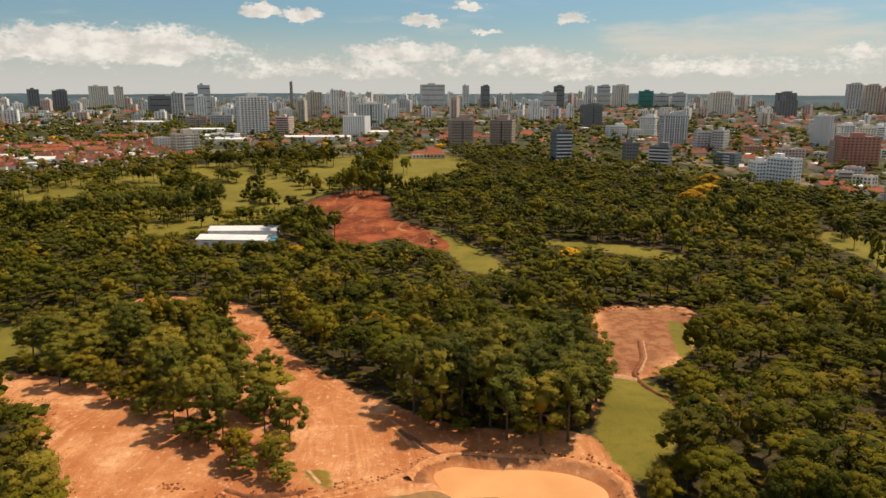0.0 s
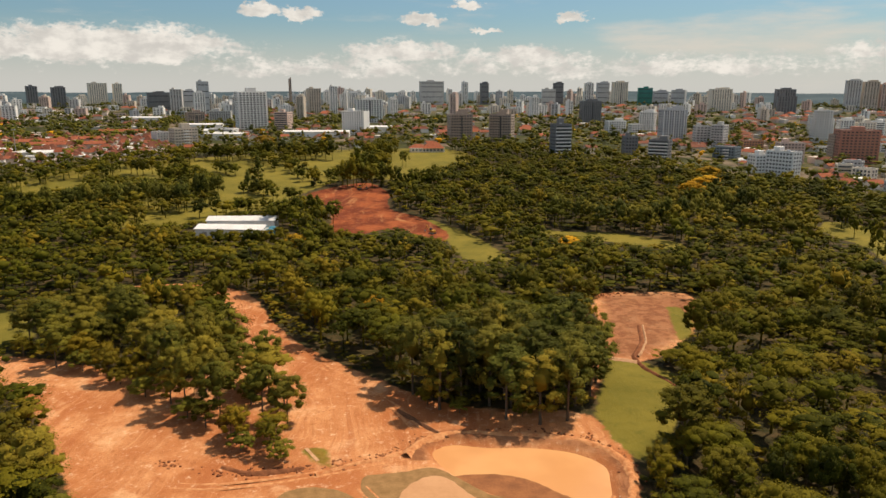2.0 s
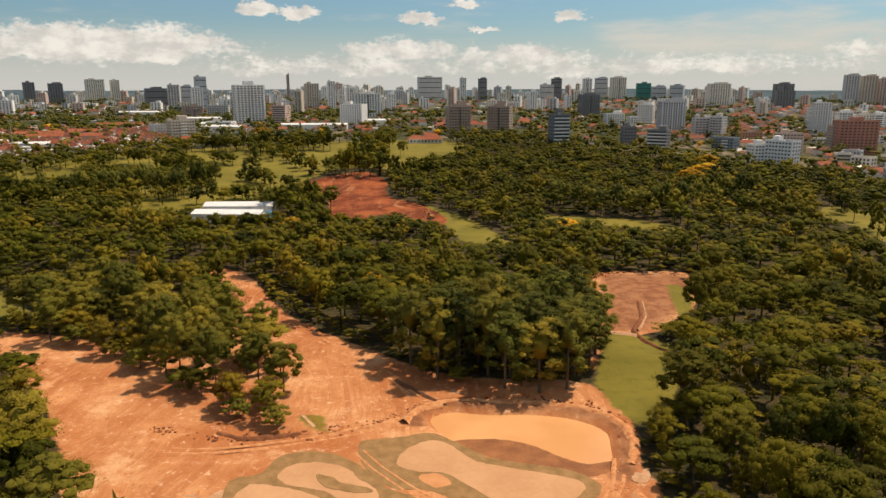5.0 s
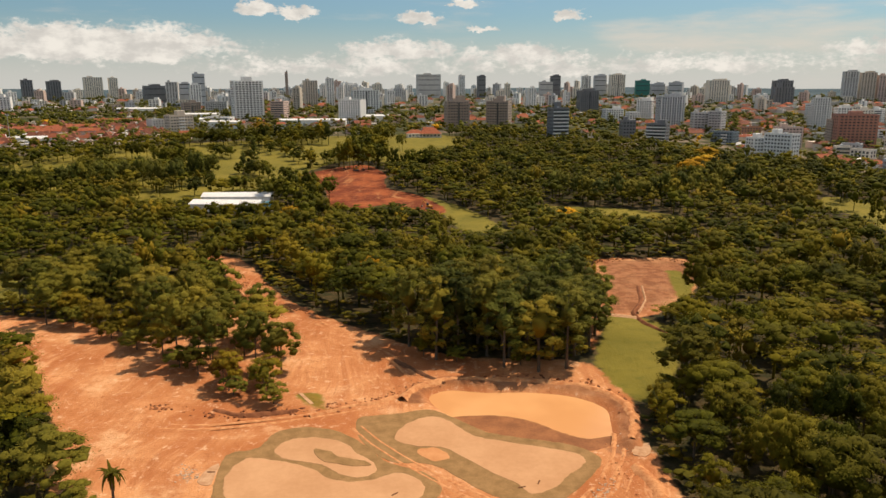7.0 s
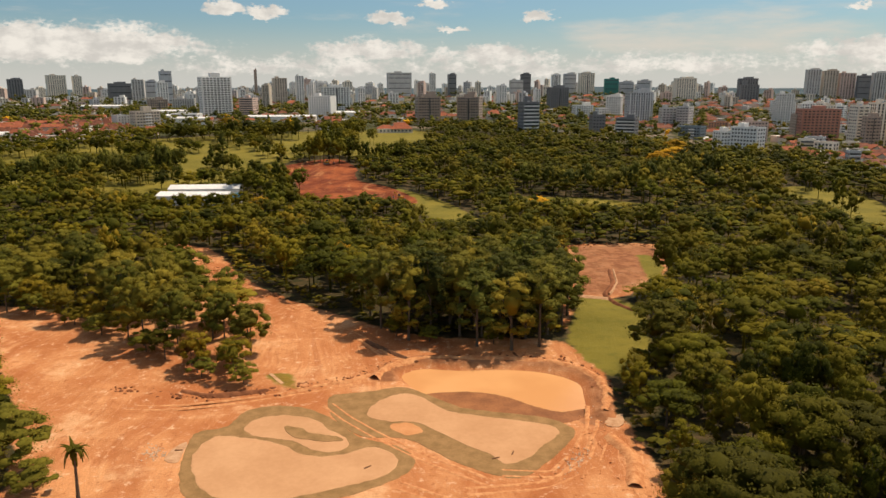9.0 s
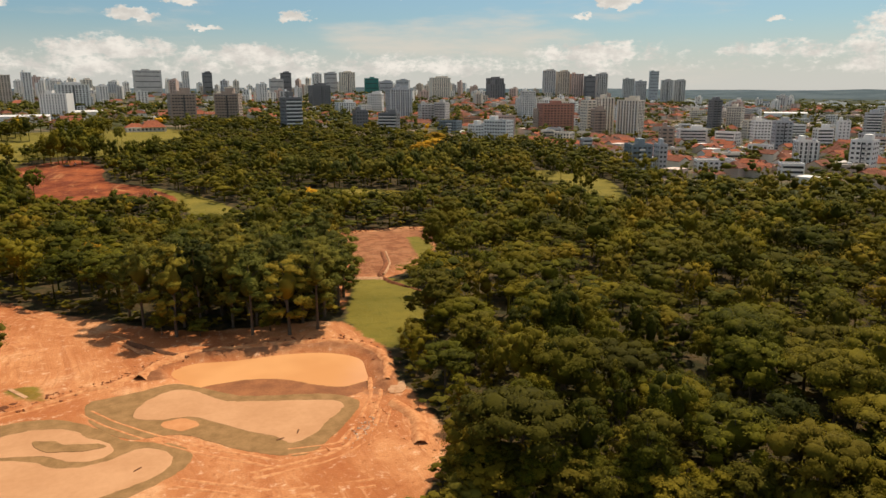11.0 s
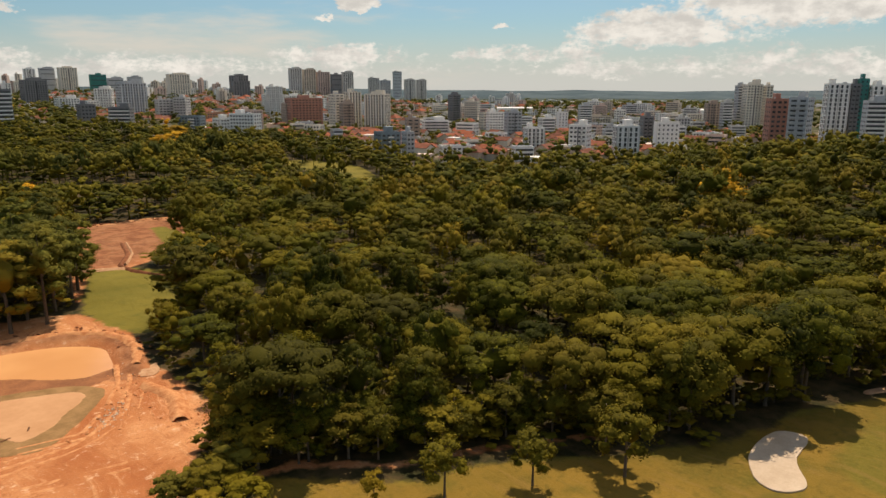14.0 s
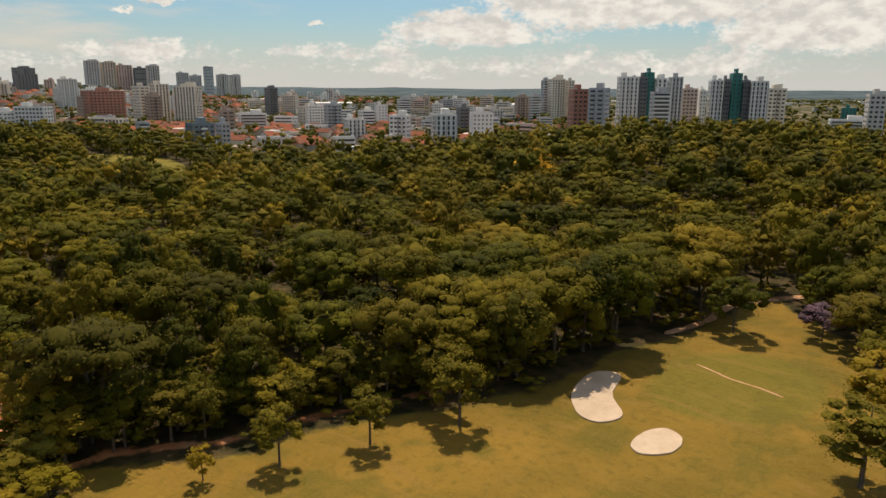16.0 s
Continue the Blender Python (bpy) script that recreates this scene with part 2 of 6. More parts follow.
    town = n.mix(n.ramp(n.noise(p, 0.02, 4.0, 0.7), 0.46, 0.62), (0.052, 0.056, 0.016), (0.20, 0.15, 0.10))
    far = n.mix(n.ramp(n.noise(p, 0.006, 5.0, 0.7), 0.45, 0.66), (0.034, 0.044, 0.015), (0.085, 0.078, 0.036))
    # Distance haze is painted in: the land beyond 3.7 km turns blue.
    far = n.mix(n.ramp(field("hill_haze"), 0.0, 1.0), far, n.mix(n.ramp(n.noise(p, 0.0045, 5.0, 0.7), 0.4, 0.6), (0.042, 0.070, 0.084), (0.075, 0.106, 0.118)))
    c = n.mix(n.ramp(field("town"), 0.0, 1.0), wood, town)
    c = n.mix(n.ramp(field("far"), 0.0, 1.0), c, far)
    c = n.mix(n.ramp(n.math("ADD", field("park"), edge), -1.0, 1.0), c, grass)
    # Brown clearing and path soil; round the pond the same brown paints bank shade.
    earth = n.mix(n.math("MULTIPLY", n.ramp(n.math("ADD", field("brown_and_shade"), n.math("MULTIPLY", edge, 0.12)), 0.0, 1.0), 0.8), earth, n.mix(n.ramp(mid, 0.4, 0.6), (0.17, 0.066, 0.029), (0.32, 0.140, 0.066)))
    c = n.mix(n.ramp(n.math("ADD", field("earth"), n.math("MULTIPLY", edge, 0.6)), -0.5, 0.5), c, earth)
    c = n.mix(n.ramp(n.math("ADD", field("lawn"), n.math("MULTIPLY", edge, 0.7)), -0.8, 0.8), c, grass)
    c = n.mix(n.ramp(n.math("ADD", field("red"), n.math("MULTIPLY", edge, 0.6)), -0.6, 0.6), c, red)
    tall = n.math("ADD", n.math("ADD", n.math("MULTIPLY", mid, 0.6), n.math("MULTIPLY", crumb, 0.35)), n.math("MULTIPLY", ruts, 0.45))
    return surface(n, c, 0.92, tall, 0.7, 0.5, spec=0.15)


GROUND = material("ground", ground_draw)


def earthy(name, a, b, scale=0.5, rough=0.95, spec=0.15, bump=0.3):
    def draw(n):
        p = place(n)
        mid, fine = n.noise(p, scale, 5.0, 0.6), n.noise(p, scale * 9, 4.0, 0.6)
        c = n.mix(n.ramp(n.math("ADD", n.math("MULTIPLY", mid, 0.7), n.math("MULTIPLY", fine, 0.3)), 0.3, 0.7), a, b)
        return surface(n, c, rough, fine, bump, 0.06, spec=spec)
    return material(name, draw)


SAND = earthy("sand", (0.47, 0.242, 0.115), (0.57, 0.312, 0.158), 0.12)
SAND_PALE = earthy("sand_pale", (0.48, 0.36, 0.25), (0.60, 0.47, 0.34), 0.4)
TURF_DULL = earthy("turf_dull", (0.215, 0.122, 0.047), (0.35, 0.198, 0.083), 0.45)
MUD = earthy("mud", (0.20, 0.075, 0.028), (0.36, 0.140, 0.052), 0.25, 0.75, 0.2)
GRAVEL = earthy("gravel", (0.40, 0.20, 0.10), (0.60, 0.37, 0.21), 0.6)
TIMBER = earthy("timber", (0.10, 0.045, 0.022), (0.24, 0.11, 0.055), 1.2)


ORANGE_EARTH = earthy("orange_earth", (0.50, 0.210, 0.080), (0.60, 0.280, 0.120), 0.4)


def pond_draw(n):
    p = place(n)
    c = n.mix(n.ramp(n.noise(p, 0.06, 3.0, 0.5), 0.35, 0.65), (0.64, 0.305, 0.120), (0.72, 0.365, 0.150))
    return surface(n, c, 0.22, n.noise(p, 0.9, 3.0, 0.5), 0.05, 0.05, spec=0.25)


POND = material("pond_water", pond_draw)


def paint(name, colour, rough=0.7, spread=0.10, metal=0.0):
    """A painted or rendered wall with rain streaks and patches."""
    def draw(n):
        p = place(n)
        streak = n.add("ShaderNodeMapping", {"Vector": p, "Scale": (0.7, 0.7, 0.07)})
        worn = n.math("ADD", n.math("MULTIPLY", n.noise(streak.outputs[0], 1.0, 4.0, 0.6), 0.6), n.math("MULTIPLY", n.noise(p, 0.08, 3.0, 0.6), 0.4))
        dark = tuple(v * (1 - 2.2 * spread) for v in colour)
        lite = tuple(min(0.9, v * (1 + 0.5 * spread)) for v in colour)
        return surface(n, n.mix(n.ramp(worn, 0.3, 0.7), dark, lite), rough, metal=metal)
    return material(name, draw)


WALLS = {
    "white": paint("wall_white", (0.88, 0.86, 0.82), spread=0.06), "cream": paint("wall_cream", (0.83, 0.75, 0.63), spread=0.06), "beige": paint("wall_beige", (0.66, 0.56, 0.45)),
    "grey": paint("wall_grey", (0.64, 0.62, 0.59)), "pink": paint("wall_pink", (0.70, 0.52, 0.44)), "brick": paint("wall_brick", (0.46, 0.215, 0.155)),
    "dark": paint("wall_dark", (0.22, 0.22, 0.225)), "blue": paint("wall_blue", (0.22, 0.27, 0.30)), "slate": paint("wall_slate", (0.54, 0.55, 0.56)),
    "brown": paint("wall_brown", (0.46, 0.36, 0.29)), "teal": paint("wall_teal", (0.05, 0.23, 0.20)), "orange": paint("wall_orange", (0.50, 0.25, 0.15)),
}


def roof_tile_draw(n):
    """Clay tiles, each roof with an age of its own."""
    p = place(n)
    own = n.math("FRACT", n.math("ADD", n.add("ShaderNodeNewGeometry").outputs["Random Per Island"], n.add("ShaderNodeObjectInfo").outputs["Random"]))
    worn = n.noise(p, 0.5, 5.0, 0.6)
    c = n.mix(n.ramp(worn, 0.3, 0.7), (0.13, 0.052, 0.034), (0.27, 0.105, 0.065))
    c = n.mix(n.ramp(own, 0.45, 0.9), c, (0.33, 0.105, 0.056))
    return surface(n, c, 0.9, worn, 0.3, 0.06, spec=0.15)


def house_wall_draw(n):
    """Rendered house walls, each house in a paint of its own."""
    own = n.add("ShaderNodeNewGeometry").outputs["Random Per Island"]
    c = n.mix(n.ramp(own, 0.2, 0.8), (0.84, 0.81, 0.76), (0.68, 0.52, 0.43))
    c = n.mix(n.ramp(n.math("FRACT", n.math("MULTIPLY", own, 5.7)), 0.6, 0.8), c, (0.52, 0.48, 0.43))
    return surface(n, n.mix(n.ramp(n.noise(place(n), 0.3, 4.0, 0.6), 0.55, 0.75, 0.0, 0.4), c, (0.42, 0.36, 0.30)), 0.8)


ROOF_TILE, HOUSE_WALL = material("roof_tile", roof_tile_draw), material("house_wall", house_wall_draw)
ROOF_BRIGHT = earthy("roof_bright", (0.22, 0.066, 0.034), (0.40, 0.130, 0.066), 0.4)
ROOF_GREY = earthy("roof_grey", (0.22, 0.20, 0.18), (0.42, 0.38, 0.34), 0.2)
ROOF_WHITE = paint("roof_white", (0.78, 0.76, 0.73), 0.5, 0.08)
GLASS = material("window_glass", lambda n: surface(n, n.mix(n.add("ShaderNodeObjectInfo").outputs["Random"], (0.030, 0.034, 0.038), (0.10, 0.104, 0.106)), 0.18, spec=0.5))
METAL = paint("painted_metal", (0.45, 0.45, 0.44), 0.4, 0.1, 0.6)
BLUE_TARP = paint("blue_plastic", (0.05, 0.23, 0.32), 0.5, 0.1)
YELLOW_PAINT = paint("yellow_machine_paint", (0.55, 0.26, 0.03), 0.5, 0.1)


# ---- mesh helpers ----
def mesh_of(name, verts, faces, mat, smooth=False, normals=None):
    """A mesh from numpy arrays: verts (n, 3), faces (m, k) with k corners each, or a list of such face arrays."""
    groups = faces if isinstance(faces, list) else [faces]
    mesh = bpy.data.meshes.new(name)
    corners = np.concatenate([g.ravel() for g in groups]).astype(np.int32)
    sizes = np.concatenate([np.full(len(g), g.shape[1]) for g in groups]).astype(np.int32)
    mesh.vertices.add(len(verts))
    mesh.vertices.foreach_set("co", np.asarray(verts, np.float32).ravel())
    mesh.loops.add(len(corners))
    mesh.loops.foreach_set("vertex_index", corners)
    mesh.polygons.add(len(sizes))
    mesh.polygons.foreach_set("loop_start", np.r_[0, np.cumsum(sizes)[:-1]].astype(np.int32))
    mesh.polygons.foreach_set("loop_total", sizes)
    mesh.polygons.foreach_set("use_smooth", np.full(len(sizes), smooth))
    mesh.update(calc_edges=True)
    if normals is not None:
        mesh.polygons.foreach_set("use_smooth", np.full(len(sizes), True))
        mesh.normals_split_custom_set_from_vertices(np.asarray(normals, np.float32).tolist())
    mesh.materials.append(mat)
    return mesh


def from_bm(name, bm, mat, smooth=False):
    mesh = bpy.data.meshes.new(name)
    bmesh.ops.recalc_face_normals(bm, faces=bm.faces)
    bm.to_mesh(mesh)
    bm.free()
    mesh.materials.append(mat)
    if smooth:
        mesh.polygons.foreach_set("use_smooth", np.full(len(mesh.polygons), True))
    return mesh


def child(name, mesh, parent, at=None, label=""):
    """A part: a mesh object under its thing."""
    ob = new(name, mesh)
    ob.parent = parent
    if at is not None:
        ob.matrix_basis = at
    return tagged(ob, label)


def box_bm(w, d, h, z=0.0, bevel=0.0, bm=None, at=(0.0, 0.0)):
    bm = bm or bmesh.new()
    made = bmesh.ops.create_cube(bm, size=1.0, matrix=Matrix.LocRotScale((at[0], at[1], z + h / 2), None, (w, d, h)))
    if bevel:
        edges = list({e for v in made["verts"] for e in v.link_edges})
        bmesh.ops.bevel(bm, geom=edges, offset=bevel, segments=1, affect="EDGES")
    return bm


# ---- the lie of the land ----
RADII = [0, 330, 430, 520, 600, 700, 1000, 1400, 1800, 2300, 3900, 4900]
PROFILES = {  # height over the pond by distance, along six bearings
    -35: [0, 0, 1, 4, 8, 13, 18, 26, 36, 28, 6, 66], 0: [0, 0, 2, 5, 11, 16, 20, 28, 40, 30, 2, 66],
    12: [0, 0, 2, 5, 11, 16, 20, 28, 40, 30, 2, 66], 26: [0, 0, 2, 6, 6, 2, 8, 24, 38, 26, 0, 66],
    42: [0, 0, 0, 0, 0, 0, 2, 11, 12, 2, -4, 54], 60: [0, 0, 0, 0, 0, 0, 2, 11, 12, 2, -4, 50],
}


def terrain(x, y):
    """Height of the land at a place (numbers or arrays)."""
    x, y = np.asarray(x, float), np.asarray(y, float)
    r, az = np.hypot(x, y), np.clip(np.degrees(np.arctan2(x, y)), -35, 59.99)
    keys = np.array(sorted(PROFILES))
    heights = np.stack([np.interp(r, RADII, PROFILES[k]) for k in keys])
    k = np.searchsorted(keys, az, side="right") - 1
    f = (az - keys[k]) / (keys[np.minimum(k + 1, 5)] - keys[k])
    f = f * f * (3 - 2 * f)
    low = np.take_along_axis(heights, k[None], 0)[0]
    high = np.take_along_axis(heights, np.minimum(k + 1, 5)[None], 0)[0]
    return low * (1 - f) + high * f + 14 * np.exp(-(((x - 345) / 130) ** 2 + ((y - 90) / 110) ** 2))


def height(x, y):
    return float(terrain(np.array([x]), np.array([y]))[0])


def rounded(points, steps=5):
    """A closed smooth outline through a few corner points of the plan."""
    p = np.array(points, float)
    a, b, c, d = np.roll(p, 1, 0), p, np.roll(p, -1, 0), np.roll(p, -2, 0)
    u = (np.arange(steps) / steps)[None, :, None]
    a, b, c, d = (v[:, None] for v in (a, b, c, d))
    return (0.5 * (2 * b + (c - a) * u + (2 * a - 5 * b + 4 * c - d) * u**2 + (3 * b - a - 3 * c + d) * u**3)).reshape(-1, 2)


def inside(outline, x, y):
    """Metres from the outline's edge, positive inside."""
    q = np.stack([np.ravel(x), np.ravel(y)], -1)
    far, odd = np.full(len(q), 1e9), np.zeros(len(q), bool)
    for a, b in zip(outline, np.roll(outline, -1, 0)):
        e, w = b - a, q - a
        t = np.clip((w @ e) / max(e @ e, 1e-9), 0, 1)
        far = np.minimum(far, np.hypot(*(w - t[:, None] * e).T))
        cross = (a[1] > q[:, 1]) != (b[1] > q[:, 1])
        odd ^= cross & (q[:, 0] < e[0] * (q[:, 1] - a[1]) / (e[1] if abs(e[1]) > 1e-9 else 1e-9) + a[0])
    return np.where(odd, far, -far).reshape(np.shape(x))


EARTH = [rounded(p, 4) for p in (
    [(-150, 196), (-124, 196), (-104, 192), (-86, 182), (-70, 180), (-64, 195), (-66, 215), (-74, 240), (-92, 260), (-125, 262), (-122, 274), (-92, 276), (-72, 259),
     (-59, 232), (-45, 209), (-28, 191), (-13, 176), (-1, 166), (12, 163), (24, 162), (34, 160), (40, 148), (40, 133), (38, 118), (39.5, 104), (38.5, 95), (32, 85), (17, 70),
     (-14, 56), (-48, 70), (-60, 96), (-68, 114), (-86, 144), (-116, 176)],
    [(58, 262), (75, 266), (95, 262), (84, 225), (70, 205), (58, 194), (50, 196), (44, 182), (38, 168), (42, 190), (50, 215)],
    [(34, 75.2), (42, 72.2), (49, 66), (57, 62.8), (64, 59.8), (72, 55.4), (78, 51.4), (78, 52.6), (72, 56.8), (64, 61.2), (57, 64.2), (49, 67.6), (41, 74.8)],
)]
RED_EARTH = [rounded(p, 4) for p in (
    [(-97, 497), (-79, 529), (-57, 543), (-39, 502), (-35, 449), (-16, 424), (2, 379), (-1, 358), (-14, 374), (-31, 388), (-47, 372), (-62, 384), (-68, 425), (-80, 467)],
)]
LAWN = [rounded(p, 4) for p in (
    [(49, 196), (62, 190), (60, 169), (50, 145), (42, 138), (37, 157), (42, 177)],
    [(-11, 416), (13, 379), (28, 333), (30, 318), (11, 320), (1, 362)],
    [(-224, 639), (-189, 649), (-154, 609), (-126, 639), (-93, 725), (-88, 649), (-103, 582), (-98, 518), (-110, 477), (-128, 443), (-154, 398), (-170, 396), (-160, 427), (-148, 458),
     (-162, 515), (-172, 557), (-198, 595)],
    [(-260, 567), (-262, 592), (-243, 610), (-222, 555)],
    [(-48, 690), (5, 739), (8, 637), (-10, 608), (-22, 571), (-43, 549), (-40, 608)],
    [(50, 389), (68, 381), (95, 376), (120, 352), (110, 340), (84, 357), (60, 369)],
    [(222, 403), (241, 380), (240, 350), (208, 288), (196, 284), (200, 310), (208, 345), (205, 378)],
    [(-175, 247), (-158, 243), (-145, 236), (-131, 215), (-138, 206), (-160, 206)],
    [(-298, 501), (-292, 523), (-282, 537), (-270, 516), (-282, 482)],
    [(-30, 142), (-27, 142.5), (-23.5, 137), (-21.5, 133.5), (-25, 134.5), (-28, 138)],
    [(81, 248), (86, 244), (84, 228), (77, 212), (74, 210), (78, 232)],
    [(33, 73), (42, 69), (48, 62), (56, 60), (62, 57), (70, 51), (78, 47), (86, 43), (99, 40), (109, 37), (122, 32), (133, 30), (148, 26), (140, 18), (129, 8), (119, 4), (112, -10),
     (90, -30), (60, -20), (40, 10), (28, 50)],
)]
PUTTING = rounded([(88, 26), (94, 31), (106, 31), (114, 25), (116, 16), (109, 10), (99, 10), (90, 16)])
POND_BED = rounded([(-3.5, 142.5), (1.6, 146.8), (10.1, 145.5), (19.9, 145.5), (29.3, 143), (35.2, 137), (35.0, 129.7), (33.0, 121), (27.3, 117.5), (22, 118), (16, 121), (9, 125), (4, 129), (-1.5, 136)])
GREENS = rounded([(-44, 112), (-40, 124), (-26, 130), (-5, 138), (8, 127), (30, 118), (32, 110), (18, 96), (2, 92), (-30, 86), (-42, 96)])
YARDS = [rounded(p, 3) for p in ([(-134, 400), (-92, 400), (-84, 372), (-88, 356), (-132, 358)],)]
# Open parkland of the golf course, where trees stand loose on grass.
PARK = rounded([(-330, 430), (-250, 420), (-175, 390), (-120, 430), (-95, 520), (-70, 560), (-20, 560), (20, 640), (10, 730), (-90, 740), (-250, 650), (-340, 560)])
GROVES = [rounded(p) for p in (
    [(-31, 140), (-44, 142), (-58, 153), (-74, 168), (-95, 182), (-125, 196), (-128, 225), (-98, 226), (-76, 214), (-58, 196), (-42, 172)],
    [(-12, 176), (-2, 160), (12, 157), (24, 154), (35, 156), (40, 170), (44, 186), (30, 200), (5, 195)],
)]
EDGE_AZ = [-40, -35, -20, -5, 5, 15, 25, 32, 38, 45, 55, 65, 75, 95]
EDGE_R = [640, 640, 730, 740, 740, 660, 600, 560, 430, 390, 405, 480, 480, 450]


def town_edge(x, y):
    """Metres by which a place lies beyond the woods' rim."""
    return np.hypot(x, y) - np.interp(np.degrees(np.arctan2(x, y)), EDGE_AZ, EDGE_R)


def most(outlines, x, y):
    return np.max([inside(o, x, y) for o in outlines], axis=0)


def build_ground():
    az = np.radians(np.r_[np.arange(-180, -42, 6.0), np.arange(-42, 96, 0.66), np.arange(96, 180, 6.0)])
    radii = np.r_[np.linspace(4, 50, 10), 50 * np.exp(np.arange(1, 420) * 0.0118)]
    radii = radii[radii < 4950]
    r, a = np.meshgrid(radii, az, indexing="ij")
    x, y = r * np.sin(a), r * np.cos(a)
    z = terrain(x, y)
    crest = np.array([noise.fractal((b * 0.11, q * 0.0007, 8.0), 0.8, 2.0, 4) for b, q in zip(np.degrees(a).ravel(), r.ravel())]).reshape(r.shape)
    z += (9 * crest - 7) * np.clip((r - 3900) / 900, 0, 1)
    near = r < 760
    fields = {}
    for name, outlines in (("earth", EARTH), ("brown_and_shade", EARTH[1:]), ("dry", LAWN[-1:] + LAWN[9:10]), ("red", RED_EARTH), ("lawn", LAWN), ("park", [PARK]), ("putting", [PUTTING])):
        values = np.full(x.shape, -12.0)
        values[near] = np.clip(most(outlines, x[near], y[near]), -12, 12)
        fields[name] = values
    fields["town"] = np.clip(town_edge(x, y) / 60 + 0.5, 0, 1)
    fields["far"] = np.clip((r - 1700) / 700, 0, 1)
    # Share of painted blue haze, growing with distance.
    fields["hill_haze"] = np.clip((r - 3700) / 500, 0, 1)
    close = r < 330
    dip, flat = inside(POND_BED, x[close], y[close]), inside(GREENS, x[close], y[close])
    rough = np.array([noise.fractal((px * 0.09, py * 0.09, 0.3), 0.9, 2.1, 4) for px, py in zip(x[close], y[close])])
    fields["brown_and_shade"] = np.clip(fields["brown_and_shade"] / 6, -2, 1)
    # Ring round the pond: the bank's shade put in as darker earth.
    fields["brown_and_shade"][close] = np.maximum(fields["brown_and_shade"][close], np.where(flat > 0.5, -2, 1.1 - np.abs(dip + 2.0) / 3.0))
    calm = np.clip(-flat / 3, 0, 1) * np.clip(-dip / 2, 0, 1)
    golf = inside(LAWN[-1], x[close], y[close])
    calm *= np.clip(1 - (golf + 6) / 6, 0.15, 1)
    rim = np.exp(-((dip + 2.2) / 1.3) ** 2) * (y[close] > 119 + 0 * dip)
    z[close] += 0.38 * rough * calm * np.clip((r[close] - 60) / 30, 0, 1) - 1.5 * np.clip(dip / 2.5, 0, 1) + 0.55 * rim * np.clip(-flat / 1.5, 0, 1)
    rows, cols = x.shape
    i = np.arange(rows - 1)[:, None] * cols + np.arange(cols)[None]
    j = np.arange(rows - 1)[:, None] * cols + (np.arange(cols)[None] + 1) % cols
    quads = np.stack([i, i + cols, j + cols, j], -1).reshape(-1, 4)[:, ::-1]
    verts = np.stack([x, y, z], -1).reshape(-1, 3)
    verts = np.r_[verts, [[0, 0, 0]]]
    cap = np.stack([np.arange(cols), (np.arange(cols) + 1) % cols, np.full(cols, len(verts) - 1)], -1)[:, ::-1]
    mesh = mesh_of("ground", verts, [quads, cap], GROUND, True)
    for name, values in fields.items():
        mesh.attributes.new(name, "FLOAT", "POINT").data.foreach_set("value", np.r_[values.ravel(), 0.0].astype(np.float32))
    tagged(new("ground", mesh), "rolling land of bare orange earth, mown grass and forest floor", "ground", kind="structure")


build_ground()


def slab(name, points, z, thick, mat, label, category, kind="structure", ragged=0.3):
    """A low even patch with a softened rim, cut to a smooth outline."""
    line = rounded(points, 8)
    wobble = np.array([noise.noise((px * 0.7, py * 0.7, 2.0)) for px, py in line]) + 0.5 * np.array([noise.noise((px * 2.3, py * 2.3, 4.0)) for px, py in line])
    out = np.roll(line, -1, 0) - np.roll(line, 1, 0)
    line = line + np.stack([out[:, 1], -out[:, 0]], -1) / np.linalg.norm(out, axis=1)[:, None] * (wobble * ragged)[:, None]
    n = len(line)
    mid = line.mean(0)
    inner = mid + (line - mid) * 0.985
    verts = np.r_[np.c_[line, np.full(n, z - thick)], np.c_[line, np.full(n, z - 0.03)], np.c_[inner, np.full(n, z)]]
    verts[:, 2] += terrain(verts[:, 0], verts[:, 1])
    i = np.arange(n)
    k = (i + 1) % n
    bm = bmesh.new()
    vs = [bm.verts.new(v) for v in verts]
    for a, b in zip(i, k):
        bm.faces.new((vs[a], vs[b], vs[n + b], vs[n + a]))
        bm.faces.new((vs[n + a], vs[n + b], vs[2 * n + b], vs[2 * n + a]))
    bmesh.ops.triangulate(bm, faces=[bm.faces.new([vs[2 * n + a] for a in i])])
    return tagged(new(name, from_bm(name, bm, mat)), label, category, kind=kind)


slab("pond", [(-7, 144), (0, 150), (12, 149), (25, 149), (36, 143), (39, 134), (36, 120), (28, 114), (20, 118), (12, 121), (4, 126), (-4, 134)], -0.72, 0.6, POND,
     "shallow pond of opaque orange muddy water", "pond")
RING_A = [(-38.1, 111.9), (-37.7, 116.9), (-33.2, 119.0), (-31.4, 124.6), (-26.6, 127.1), (-19.8, 125.5), (-13.9, 120.2), (-9.2, 113.9), (-2.2, 110.0), (0.3, 105.5), (-1.2, 101.3), (-6.3, 97.4),
          (-14, 94), (-25, 92), (-33, 95.5), (-36.5, 103)]
RING_B = [(-16.4, 130.5), (-9.5, 132.6), (-2.8, 134.6), (1.1, 132.7), (8.2, 125.6), (13.3, 123.1), (23.4, 120.1), (28.2, 115.8), (27.5, 111.8), (21.5, 103.7), (16.5, 99.5), (11.3, 101.2), (6.2, 105.4),
          (-1.3, 112.9), (-8.2, 113.8), (-13.9, 120.2)]
